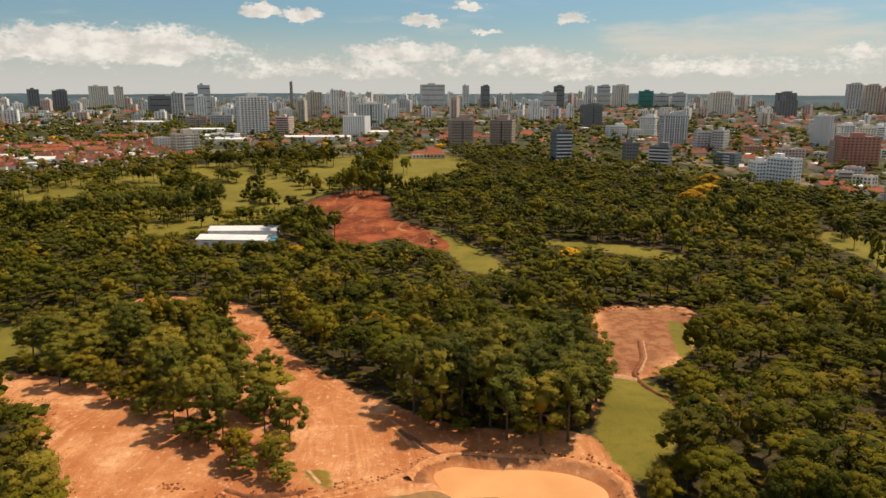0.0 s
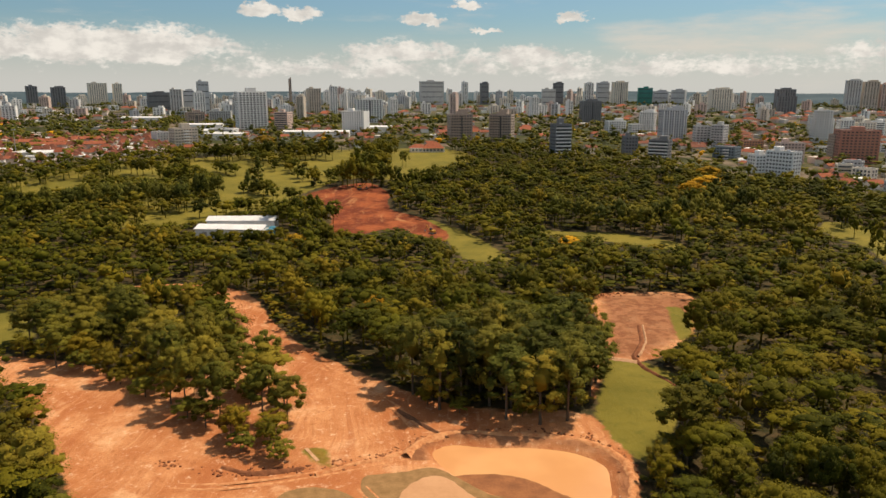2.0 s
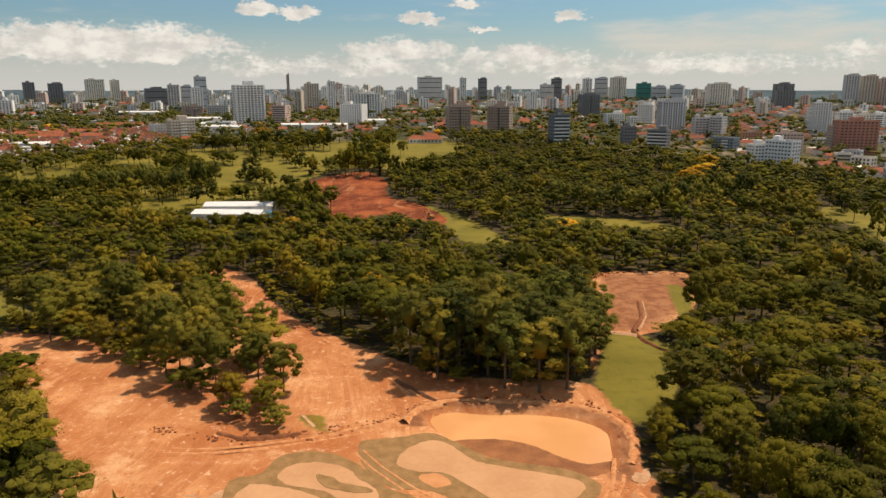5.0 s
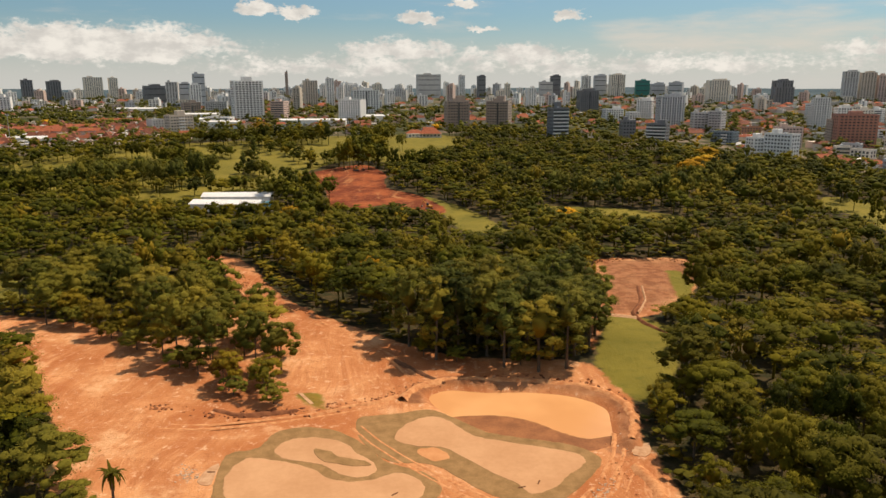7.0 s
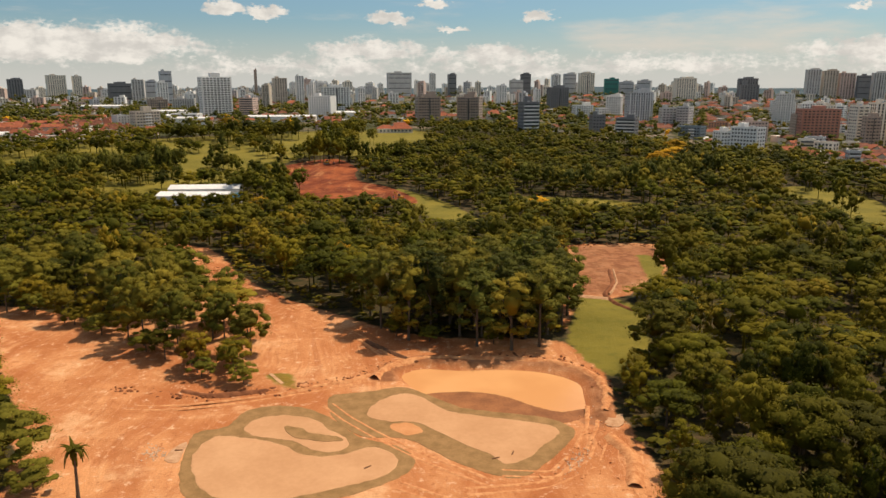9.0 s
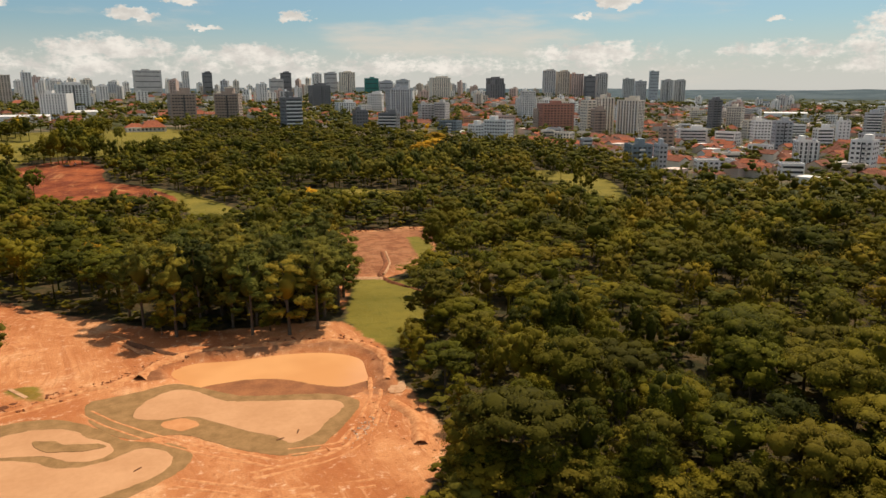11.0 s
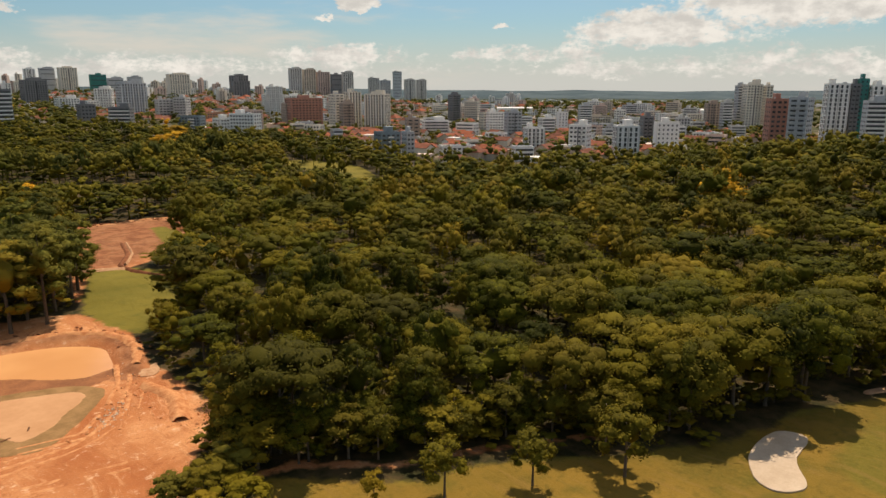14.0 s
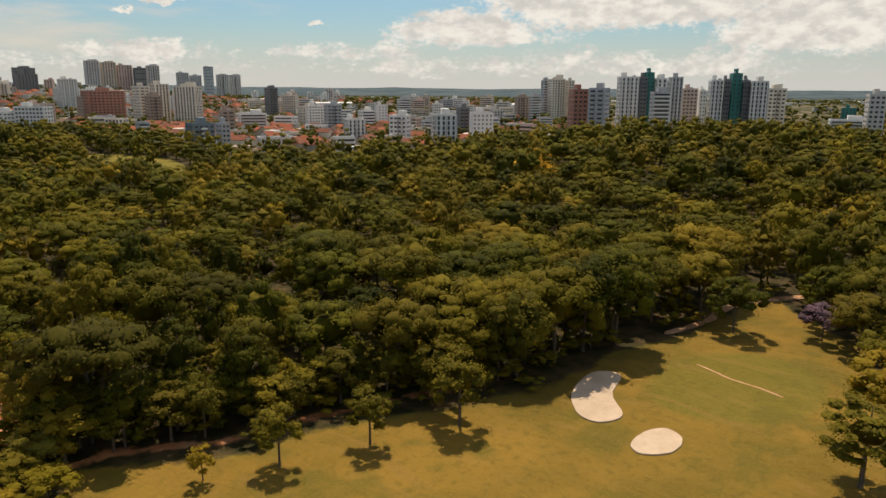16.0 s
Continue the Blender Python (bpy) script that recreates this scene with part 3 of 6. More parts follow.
SAND_A = [(-36.1, 109), (-34.2, 115.0), (-27.0, 113.9), (-21.8, 111.4), (-17.7, 107.9), (-12.1, 107.7), (-7.0, 110.2), (-3.3, 107.7), (-2.5, 104.3), (-4.7, 100.8), (-10.7, 98), (-18.0, 95.5),
          (-25.5, 94.5), (-31.5, 98.1), (-34.6, 103.5)]
SAND_B = [(-29.9, 117.8), (-27.9, 122.0), (-22.6, 122.8), (-17.5, 120.6), (-15.1, 117.1), (-11.7, 113.9), (-10.9, 111.0), (-12.6, 108.9), (-16.4, 109.4), (-19.8, 112.3), (-23.0, 113.8), (-27.1, 114.9)]
SAND_C = [(-8.4, 122.4), (-6.6, 128.0), (-2.5, 131.3), (1.1, 130.2), (6.0, 123.9), (9.9, 121.9), (20.1, 118.4), (25.0, 116.3), (25.3, 113.2), (21.8, 109.1), (18.8, 105.4), (15.0, 103.7), (12.9, 106.6),
          (8.4, 110.7), (1.0, 118.6), (-4.5, 119.5)]
FINGER = [(-22.8, 118.2), (-20.1, 117.6), (-17.5, 115.4), (-13.1, 114.0), (-12.4, 112.4), (-17.0, 112.8), (-20.9, 114.5)]
for outline, z, mat, label in (
    (RING_A, 0.05, TURF_DULL, "dull brown-green turf border round a new golf green"), (RING_B, 0.05, TURF_DULL, "dull brown-green turf border beside the muddy pond"),
    (SAND_A, 0.09, SAND, "smooth raked sand bed of an unfinished golf green"), (SAND_B, 0.09, SAND, "small kidney-shaped sand bed in the turf"),
    (SAND_C, 0.09, SAND, "long raked sand bed of an unfinished golf green"), (FINGER, 0.16, TURF_DULL, "narrow tongue of dull turf in the sand"),
    ([(-4, 118), (-1, 118.8), (1.2, 117), (1.6, 115), (-1, 114), (-3.4, 116)], 0.085, ORANGE_EARTH, "round patch of orange earth in the turf"),
):
    slab("golf_green" if mat is SAND else "turf_border" if mat is TURF_DULL else "earth_patch", outline, z, 0.4, mat, label, "golf green" if mat is SAND else "turf")
slab("sand_bunker", [(94.1, 39.0), (95.5, 35.3), (88.5, 33.7), (83.2, 30.2), (79.7, 32.0), (80.5, 35.2), (86.1, 38.6)], 0.2, 0.4, SAND_PALE, "pale sand bunker half in tree shade on the golf lawn", "bunker", ragged=0.1)
slab("sand_bunker", [(76.6, 26.6), (80.4, 26.4), (82.9, 24.5), (81.5, 22.0), (77.6, 22.0), (75.1, 24.7)], 0.2, 0.4, SAND_PALE, "small oval pale sand bunker on the golf lawn", "bunker", ragged=0.1)


# ---- trees ----
def ball(level):
    bm = bmesh.new()
    bmesh.ops.create_icosphere(bm, subdivisions=level, radius=1.0)
    v, f = np.array([p.co for p in bm.verts]), np.array([[c.index for c in p.verts] for p in bm.faces])
    bm.free()
    return v, f


OCTA = np.array([(1, 0, 0), (0, 1, 0), (-1, 0, 0), (0, -1, 0), (0, 0, 1), (0, 0, -1)], float), np.array([(0, 1, 4), (1, 2, 4), (2, 3, 4), (3, 0, 4), (1, 0, 5), (2, 1, 5), (3, 2, 5), (0, 3, 5)])
BALLS = {0: OCTA, 1: ball(1), 2: ball(2)}


def unit(v):
    return v / (np.linalg.norm(v, axis=-1, keepdims=True) + 1e-9)


def crown_arrays(rng, radius, low, top, lobes, clumps, leaves, leaf_size, shape="round", core=0.66, tuft=1):
    """Vertices, triangles and soft normals of a crown: limbs end in lobes, lobes carry small tufts, each a leafy core in a coat of leaves."""
    verts, tris, norms, count = [], [], [], 0
    bv, bf = BALLS[tuft]
    tall = top - low
    wide, drop, heart = {"round": (1.0, -0.55, 0.44), "flat": (1.0, -0.05, 0.36), "tall": (0.86, -0.85, 0.36), "loose": (0.95, -0.70, 0.36), "cone": (1.0, -0.9, 0.3)}[shape]
    mid = np.array([0, 0, low + tall * (0.42 if shape == "flat" else 0.50)])
    axes = np.array([radius * wide, radius * wide, tall * 0.5])

    def add(v, t, n):
        nonlocal count
        verts.append(v)
        tris.append(t + count)
        norms.append(n)
        count += len(v)

    hv, hf = BALLS[2 if leaves > 22 else 1]
    add(mid + [0, 0, tall * 0.07] + hv * axes * [heart, heart, heart * (1.25 if shape == "cone" else 1.0)] * (1 + 0.16 * rng.standard_normal(len(hv))[:, None]), hf, unit(hv))
    for k in range(lobes):
        u = (k + 0.5) / lobes
        turn = k * 2.399963 + rng.uniform(-0.45, 0.45)
        rise = min(0.96, max(drop, 1 - (1 - drop) * u + rng.uniform(-0.09, 0.09)))
        if shape == "cone":
            rl = radius * (0.26 + 0.36 * u)
            reach = max(0.0, radius * (0.06 + 0.86 * u) - rl * 0.6)
            centre = np.array([math.cos(turn) * reach, math.sin(turn) * reach, top - tall * u * 0.95 - rl * 0.4])
        else:
            flat = math.sqrt(1 - rise * rise)
            rl = radius * rng.uniform(0.32, 0.48) * (1.22 if lobes < 10 else 1.0) * wide
            far = rng.uniform(0.80, 1.08) if shape == "loose" else rng.uniform(0.86, 1.06)
            centre = mid + np.array([math.cos(turn) * flat, math.sin(turn) * flat, rise]) * (axes - rl * np.array([0.9, 0.9, 0.75])) * far
        out = unit((centre - mid) / axes + [0, 0, 0.2])
        for _ in range(clumps):
            d = unit(out * 0.75 + rng.standard_normal(3) * 0.62)
            rc = rl * rng.uniform(0.46, 0.78) * (1.25 if clumps < 4 else 1.0)
            c = centre + d * rl * [0.72, 0.72, 0.45 if shape == "flat" else 0.62]
            squash = np.array([rng.uniform(0.85, 1.25), rng.uniform(0.85, 1.25), rng.uniform(0.55, 0.80) if shape == "flat" else rng.uniform(0.68, 0.98)])
            add(c + bv * rc * core * squash * (1 + 0.15 * rng.standard_normal(len(bv))[:, None]), bf, unit(bv * 0.75 + out * 0.42 + [0, 0, 0.15]))
            if not leaves:
                continue
            d = unit(rng.standard_normal((leaves, 3)))
            d[d @ out < -0.3] *= -1
            p = c + d * rc * squash * np.clip(rng.normal(0.90, 0.27, leaves), 0.4, 1.6)[:, None]
            nrm = unit(0.6 * d + 0.5 * out + [0, 0, 0.15] + 0.24 * rng.standard_normal((leaves, 3)))
            side = unit(np.cross(nrm, rng.standard_normal((leaves, 3))))
            up = np.cross(nrm, side)
            s = leaf_size * rng.uniform(0.55, 1.25, (leaves, 1))
            q = np.stack([p - side * s - up * s * 0.5, p + side * s - up * s * 0.35, p + side * s * rng.uniform(-0.5, 0.5, (leaves, 1)) + up * s], 1)
            soft = unit(0.6 * d + 0.42 * out + [0, 0, 0.22] + 0.30 * rng.standard_normal((leaves, 3)))
            add(q.reshape(-1, 3), np.arange(leaves * 3).reshape(-1, 3), np.repeat(soft, 3, 0))
    return np.concatenate(verts), np.concatenate(tris), np.concatenate(norms)


def tube(points, radii, sides=6):
    """A tapered tube along points: vertices and quads."""
    verts, quads = [], []
    for k, (p, r) in enumerate(zip(points, radii)):
        for s in range(sides):
            a = 2 * math.pi * s / sides
            verts.append((p[0] + math.cos(a) * r, p[1] + math.sin(a) * r, p[2]))
            if k:
                b = (k - 1) * sides
                quads.append((b + s, b + (s + 1) % sides, b + sides + (s + 1) % sides, b + sides + s))
    return np.array(verts), np.array(quads)


def trunk_arrays(rng, tall, girth, radius, low, limbs=5, sides=6):
    lean = rng.uniform(-0.05, 0.05, 2) * tall
    line = [(lean[0] * f * f, lean[1] * f * f, tall * f * 0.9 - 0.4 * (f == 0)) for f in (0, 0.03, 0.25, 0.5, 0.75, 1)]
    parts = [tube(line, [girth * 1.7, girth * 1.15, girth, girth * 0.8, girth * 0.5, girth * 0.12], sides)]
    for k in range(limbs):
        f = 0.42 + 0.45 * k / limbs
        start = np.array([lean[0] * f * f, lean[1] * f * f, tall * f * 0.9])
        a = k * 2.4 + rng.uniform(-0.4, 0.4)
        out = radius * rng.uniform(0.45, 0.75)
        end = start + [math.cos(a) * out, math.sin(a) * out, tall * rng.uniform(0.10, 0.2)]
        bend = (start + end) / 2 + [0, 0, tall * 0.03]
        parts.append(tube([start, bend, end], [girth * 0.42, girth * 0.28, girth * 0.07], 5))
    verts, quads, count = [], [], 0
    for v, q in parts:
        verts.append(v)
        quads.append(q + count)
        count += len(v)
    return np.concatenate(verts), np.concatenate(quads)


class Kind:
    """A kind of tree: crown and trunk meshes made once, for a tree of the given height."""

    def __init__(self, seed, tall, radius, low, leaf, lobes, clumps, leaves, size, shape="round", girth=None, limbs=5):
        rng = np.random.default_rng(seed)
        self.tall, self.radius = tall, radius
        v, t, n = crown_arrays(rng, radius, low, tall, lobes, clumps, leaves, size, shape)
        self.crown = mesh_of("crown", v, t, leaf, normals=n)
        v, q = trunk_arrays(rng, tall, girth or tall * 0.011 + 0.05, radius, low, limbs)
        self.trunk = mesh_of("trunk", v, q, BARK, True)


def plant(kind, x, y, tall, label, category="tree", group="", turn=None, wide=None, name="tree"):
    """One tree with trunk and crown, standing on the land."""
    base = new(name)
    s = tall / kind.tall
    w = s if wide is None else wide / kind.radius
    z = height(x, y)
    base.matrix_basis = Matrix.LocRotScale((x, y, z - 0.1), Euler((0, 0, random.uniform(0, 6.28) if turn is None else turn)), (w, w, s))
    child("trunk", kind.trunk, base)
    child("crown", kind.crown, base)
    return tagged(base, label, category, group)


BROAD = [Kind(11 + k, 13, 5.2, 3.0, (LEAF_DEEP, LEAF_DEEP, LEAF_OLIVE, LEAF_DEEP)[k], 13, 4, 44, 0.18) for k in range(4)]
SPREAD = [Kind(21 + k, 13, 6.4, 5.2, (LEAF_OLIVE, LEAF_DEEP, LEAF_OLIVE)[k], 14, 4, 44, 0.18, "flat") for k in range(3)]
VINED = [Kind(31 + k, 12, 4.0, 0.8, LEAF_DEEP, 14, 4, 44, 0.17, "tall") for k in range(3)]
TALL = [Kind(41 + k, 21, 4.8, (3.4, 2.6, 4.0)[k], (LEAF_PINE, LEAF_GROVE, LEAF_OLIVE)[k], 18, 4, 42, 0.19, ("tall", "tall", "loose")[k], 0.26) for k in range(3)]
GROVE = [Kind(45 + k, 18, 5.4, 3.6, LEAF_GROVE, 15, 4, 48, 0.18, "loose", 0.2) for k in range(3)]
LIGHT = [Kind(51 + k, 8, 3.0, 1.7, LEAF_OLIVE, 10, 4, 44, 0.14, "loose") for k in range(2)]
GOLD = Kind(61, 10, 4.2, 2.5, LEAF_GOLD, 12, 4, 34, 0.15)
LILAC = Kind(62, 8, 4.0, 2.2, LEAF_LILAC, 12, 4, 34, 0.14, "loose")
RUST = Kind(63, 12, 5.5, 3.0, LEAF_RUST, 13, 5, 34, 0.16)
CONE = Kind(64, 14, 3.6, 1.0, LEAF_PINE, 16, 4, 30, 0.2, "cone")
BRIGHT = [Kind(81 + k, 13, 5.2, 1.6, LEAF_GROVE, 14, 4, 44, 0.17) for k in range(2)]
rng = np.random.default_rng(7)


def scatter(spacing, jitter, keep):
    """Places on a shaken grid over the plan that keep() allows."""
    g = np.mgrid[-460:640:spacing, -60:780:spacing].reshape(2, -1).T
    g[:, 0] += (np.round((g[:, 1] + 60) / spacing) % 2) * spacing / 2
    g = g + rng.uniform(-jitter, jitter, g.shape)
    return g[keep(g[:, 0], g[:, 1])]


def bearing(x, y):
    return np.degrees(np.arctan2(x, y))


def wooded(x, y, margin):
    az, r = bearing(x, y), np.hypot(x, y)
    ok = (az > -36) & (az < 91) & (town_edge(x, y) < 0) & (r > 62)
    for outlines, m in ((EARTH, margin), (RED_EARTH, margin), (LAWN, margin), (YARDS, margin)):
        ok &= most(outlines, x, y) < -m
    return ok & (inside(LAWN[-1], x, y) < -3.0)


OPEN = RED_EARTH + LAWN[:-1] + EARTH[1:]


def headroom(x, y, tall, eye=76.0):
    """Trees kept low enough that the open ground behind them stays in view from on high."""
    x, y, tall = np.asarray(x, float), np.asarray(y, float), np.asarray(tall, float).copy()
    ground = terrain(x, y)
    for f in (1.0, 0.85, 0.7, 0.55, 0.42, 0.3):
        h = np.minimum(tall, 17.0) * f
        k = np.ones(len(x))
        for _ in range(4):
            k = (eye - terrain(x * k, y * k)) / np.maximum(eye - ground - h, 5.0)
        for side in (-0.010, 0.0, 0.010):
            px, py = x * k + y * side, y * k - x * side
            shut = most(OPEN + YARDS, px, py) > 0.5
            tall = np.where(shut, np.minimum(tall, h * 0.88), tall)
    return tall


def thing_wood(x, y):
    return wooded(x, y, 2.2) & (np.hypot(x, y) < 150) & (bearing(x, y) > 8) & ~((x < 31) & (y < 78))


WOOD_LABELS = {"broad": "broad dark green forest tree with a lumpy crown", "vined": "vine-draped forest tree with dark hanging foliage", "tall": "tall slim tree with grey trunk and open crown",
               "light": "small pale olive-green tree at the wood's edge"}
for x, y in scatter(7.6, 3.0, thing_wood):
    pick = rng.random()
    room = -float(most(EARTH[:1], np.array([x]), np.array([y]))[0])
    airy = np.clip((float(bearing(x, y)) - 38) / 18, 0, 1)
    if room < 2.8:
        continue
    if pick < 0.10 + 0.34 * airy and room > 8:
        plant(SPREAD[rng.integers(3)], x, y, rng.uniform(11, 16), "spreading forest tree with a wide layered olive crown", group="forest trees", wide=rng.uniform(5.6, 8.6))
    elif pick < 0.46 + 0.2 * airy and room > 4.5:
        plant(BROAD[rng.integers(4)], x, y, min(rng.uniform(7.0, 16.5), 4 + room * 1.2), WOOD_LABELS["broad"], group="forest trees", wide=min(rng.uniform(3.6, 6.4), room))
    elif pick < 0.92:
        plant(VINED[rng.integers(3)], x, y, rng.uniform(6.5, 14.0), WOOD_LABELS["vined"], group="forest trees", wide=rng.uniform(2.4, 3.9))
    else:
        plant(LIGHT[rng.integers(2)], x, y, rng.uniform(7, 11), WOOD_LABELS["light"], group="forest trees", wide=rng.uniform(3.0, 4.2))
for x, y in scatter(8.6, 2.6, lambda x, y: inside(GROVES[0], x, y) > 0):
    if rng.random() < 0.28:
        plant(LIGHT[rng.integers(2)], x, y, rng.uniform(6, 10), "low leafy olive tree in the grove on orange earth", group="grove trees", wide=rng.uniform(3.2, 4.6))
        continue
    plant(GROVE[rng.integers(3)], x, y, rng.uniform(12, 19), "tall olive-green grove tree with bare lower trunk on orange earth", group="grove trees", wide=rng.uniform(4.6, 6.6))
for x, y in scatter(7.2, 2.0, lambda x, y: inside(GROVES[1], x, y) > 0):
    plant(TALL[rng.integers(2)], x, y, rng.uniform(16, 23), "tall dark tree with bare trunk near the muddy pond", group="pond grove trees", wide=rng.uniform(5.0, 6.8))


def woodland(name, kinds, places, low, high, wide, label, leaf, category="woodland", gaps=True, kept_low=True):
    """Far woods: many trees as one mesh. kinds: crowns as arrays, for trees 10 m high."""
    verts, tris, norms, tints, count = [], [], [], [], 0
    zs = terrain(places[:, 0], places[:, 1])
    swell = np.array([noise.noise((a * 0.03, b * 0.03, 1.7)) for a, b in places])
    wish = low + (high - low) * np.clip(rng.random(len(places)) ** 1.4 + 0.35 * swell, 0, 1.15)
    room = headroom(places[:, 0], places[:, 1], wish) if kept_low else wish
    for (x, y), z, h, want in zip(places, zs, room, wish):
        if h < 1.6 or (gaps and rng.random() < 0.06):
            continue
        v, t, n = kinds[rng.integers(len(kinds))]
        a, tall, w = rng.uniform(0, 6.283), h / 10, rng.uniform(*wide) / 4 * min(1.0, 0.45 + 0.6 * h / want)
        c, s = math.cos(a), math.sin(a)
        turned = np.stack([(v[:, 0] * c - v[:, 1] * s) * w + x, (v[:, 0] * s + v[:, 1] * c) * w + y, v[:, 2] * tall + z], -1)
        verts.append(turned)
        norms.append(unit(np.stack([(n[:, 0] * c - n[:, 1] * s) / w, (n[:, 0] * s + n[:, 1] * c) / w, n[:, 2] / tall], -1)))
        tris.append(t + count)
        tints.append(np.full(len(v), rng.random(), np.float32))
        count += len(v)
    mesh = mesh_of(name, np.concatenate(verts), np.concatenate(tris), leaf, normals=np.concatenate(norms))
    mesh.attributes.new("tint", "FLOAT", "POINT").data.foreach_set("value", np.concatenate(tints))
    return tagged(new(name, mesh), label, category, kind="stuff")


def crowns(seed, n, lobes, clumps, leaves, size, shape="round", stem=True, low=2.6, core=0.74, tuft=1):
    made = []
    for k in range(n):
        g = np.random.default_rng(seed + k)
        v, t, nrm = crown_arrays(g, 4.0, low, 10.0, lobes, clumps, leaves, size, shape, core, tuft)
        if stem:
            tv, tq = tube([(0, 0, -0.3), (0, 0, 4.0), (0.2, 0.1, 7.0)], [0.22, 0.16, 0.08], 4)
            t = np.r_[t, tq[:, [0, 1, 2]] + len(v), tq[:, [0, 2, 3]] + len(v)]
            v, nrm = np.r_[v, tv], np.r_[nrm, unit(tv * [1, 1, 0])]
        made.append((v, t, nrm))
    return made


MID = crowns(100, 6, 7, 3, 27, 0.172, core=0.54, tuft=0) + crowns(110, 3, 8, 3, 25, 0.172, "flat", low=4.2, core=0.54, tuft=0)
MID_TALL = crowns(120, 4, 8, 3, 25, 0.172, "tall", core=0.54, tuft=0) + crowns(126, 2, 8, 3, 25, 0.172, "loose", core=0.54, tuft=0)
FAR = crowns(140, 6, 5, 2, 16, 0.22, core=0.60, tuft=0) + crowns(150, 3, 6, 2, 14, 0.22, "loose", low=3.2, core=0.60, tuft=0)
TOWN = crowns(200, 5, 4, 1, 3, 0.3, stem=False, low=1.6)
SPECK = crowns(160, 5, 4, 1, 0, 1.0, stem=False, core=0.85, tuft=0)
BUSH = crowns(180, 6, 4, 2, 9, 0.24, "loose", stem=False, low=0.2, tuft=0)


def tier(r0, r1, azimuth0, azimuth1, margin=2.4):
    def keep(x, y):
        r, az = np.hypot(x, y), bearing(x, y)
        ok = wooded(x, y, margin) & (r >= r0) & (r < r1) & (az > azimuth0) & (az < azimuth1) & ~((r < 150) & (az > 8))
        for g in GROVES:
            ok &= inside(g, x, y) < 0
        return ok & ((inside(PARK, x, y) < 0) | (noise_mask(x, y) > -0.5))
    return keep


def noise_mask(x, y):
    return np.array([noise.noise((a * 0.022, b * 0.022, 5.1)) for a, b in zip(np.ravel(x), np.ravel(y))]).reshape(np.shape(x))


mid_places = scatter(9.0, 3.2, tier(120, 270, -36, 91))
pick = rng.random(len(mid_places))
woodland("woodland", MID, mid_places[pick < 0.72], 7.5, 16.5, (4.3, 7.2), "dense dark green wood of mixed broad-leaved trees", LEAF_DEEP)
woodland("woodland", MID_TALL, mid_places[pick >= 0.72], 9, 18, (4.0, 6.2), "tall slim trees standing out of the wood", LEAF_OLIVE)
far_places = scatter(10.2, 3.6, tier(270, 480, -36, 91, 1.0))
pick = rng.random(len(far_places))
woodland("woodland", FAR, far_places[pick < 0.74], 8, 16, (4.5, 7.6), "dark green wood round the fairways", LEAF_DEEP)
woodland("woodland", FAR, far_places[pick >= 0.74], 8, 17, (4.2, 6.8), "olive-green trees of the far wood", LEAF_OLIVE)
rim_places = scatter(10.5, 3.4, tier(480, 760, -36, 91, 0.5))
woodland("woodland", FAR, rim_places, 8, 14, (5.2, 7.6), "dark trees at the rim of the town", LEAF_DEEP)


low_places = scatter(9.0, 3.6, lambda x, y: wooded(x, y, 1.0) & (np.hypot(x, y) > 230) & (np.hypot(x, y) < 620) & (inside(PARK, x, y) < 0))
woodland("undergrowth", SPECK, low_places, 2.6, 6.0, (3.6, 6.0), "low growth that fills the far woods between the trees", LEAF_DEEP, "undergrowth")


def brush(x, y):
    """Low growth along the rims of the near woods and here and there inside them."""
    r = np.hypot(x, y)
    rim = most(EARTH + LAWN, x, y)
    return (r > 66) & (r < 300) & (bearing(x, y) > np.where(r < 130, -48, -36)) & (bearing(x, y) < 91) & (rim < -0.4) & ((rim > -5.5) | (rng.random(x.shape) < 0.22))


brush_places = scatter(4.2, 1.6, brush)
woodland("undergrowth", BUSH, brush_places, 2.0, 4.6, (1.8, 3.4), "dense low shrubs and saplings along the wood's rim", LEAF_OLIVE, "undergrowth")


# ---- the town ----
def unit_box(name, mat, bevel=0.0):
    return from_bm(name, box_bm(1.0, 1.0, 1.0, -0.5, bevel), mat)


WINDOW = unit_box("window", GLASS)
SLABS = {key: unit_box("balcony", WALLS[key]) for key in WALLS}
ROWS_OF_PANES = {}
built = []


def pane_row(across, storeys=1, fill=0.52):
    """The panes of one storey, or of a few far-off ones, side by side in a unit box."""
    key = (across, storeys, fill)
    if key not in ROWS_OF_PANES:
        bm = bmesh.new()
        for c in range(across):
            for k in range(storeys):
                share = 1.0 if storeys == 1 else 0.62
                box_bm(fill / across, 1.0, share / storeys, (k + 0.5 - share / 2) / storeys - 0.5, bm=bm, at=((c + 0.5) / across - 0.5, 0))
        ROWS_OF_PANES[key] = from_bm("glazing", bm, GLASS)
    return ROWS_OF_PANES[key]


def body_mesh(w, d, h, mat):
    """Walls with a parapet that stands round a sunk roof deck."""
    bm = bmesh.new()
    z0, inset, lip = -4.0, 0.35, 0.9
    a = [(-w / 2, -d / 2), (w / 2, -d / 2), (w / 2, d / 2), (-w / 2, d / 2)]
    b = [(x - math.copysign(inset, x), y - math.copysign(inset, y)) for x, y in a]
    rings = [[bm.verts.new((x, y, z)) for x, y in ring] for ring, z in ((a, z0), (a, h), (b, h), (b, h - lip))]
    for low, high in zip(rings, rings[1:]):
        for k in range(4):
            bm.faces.new((low[k], low[(k + 1) % 4], high[(k + 1) % 4], high[k]))
    bm.faces.new(rings[0][::-1])
    return from_bm("wall", bm, mat)


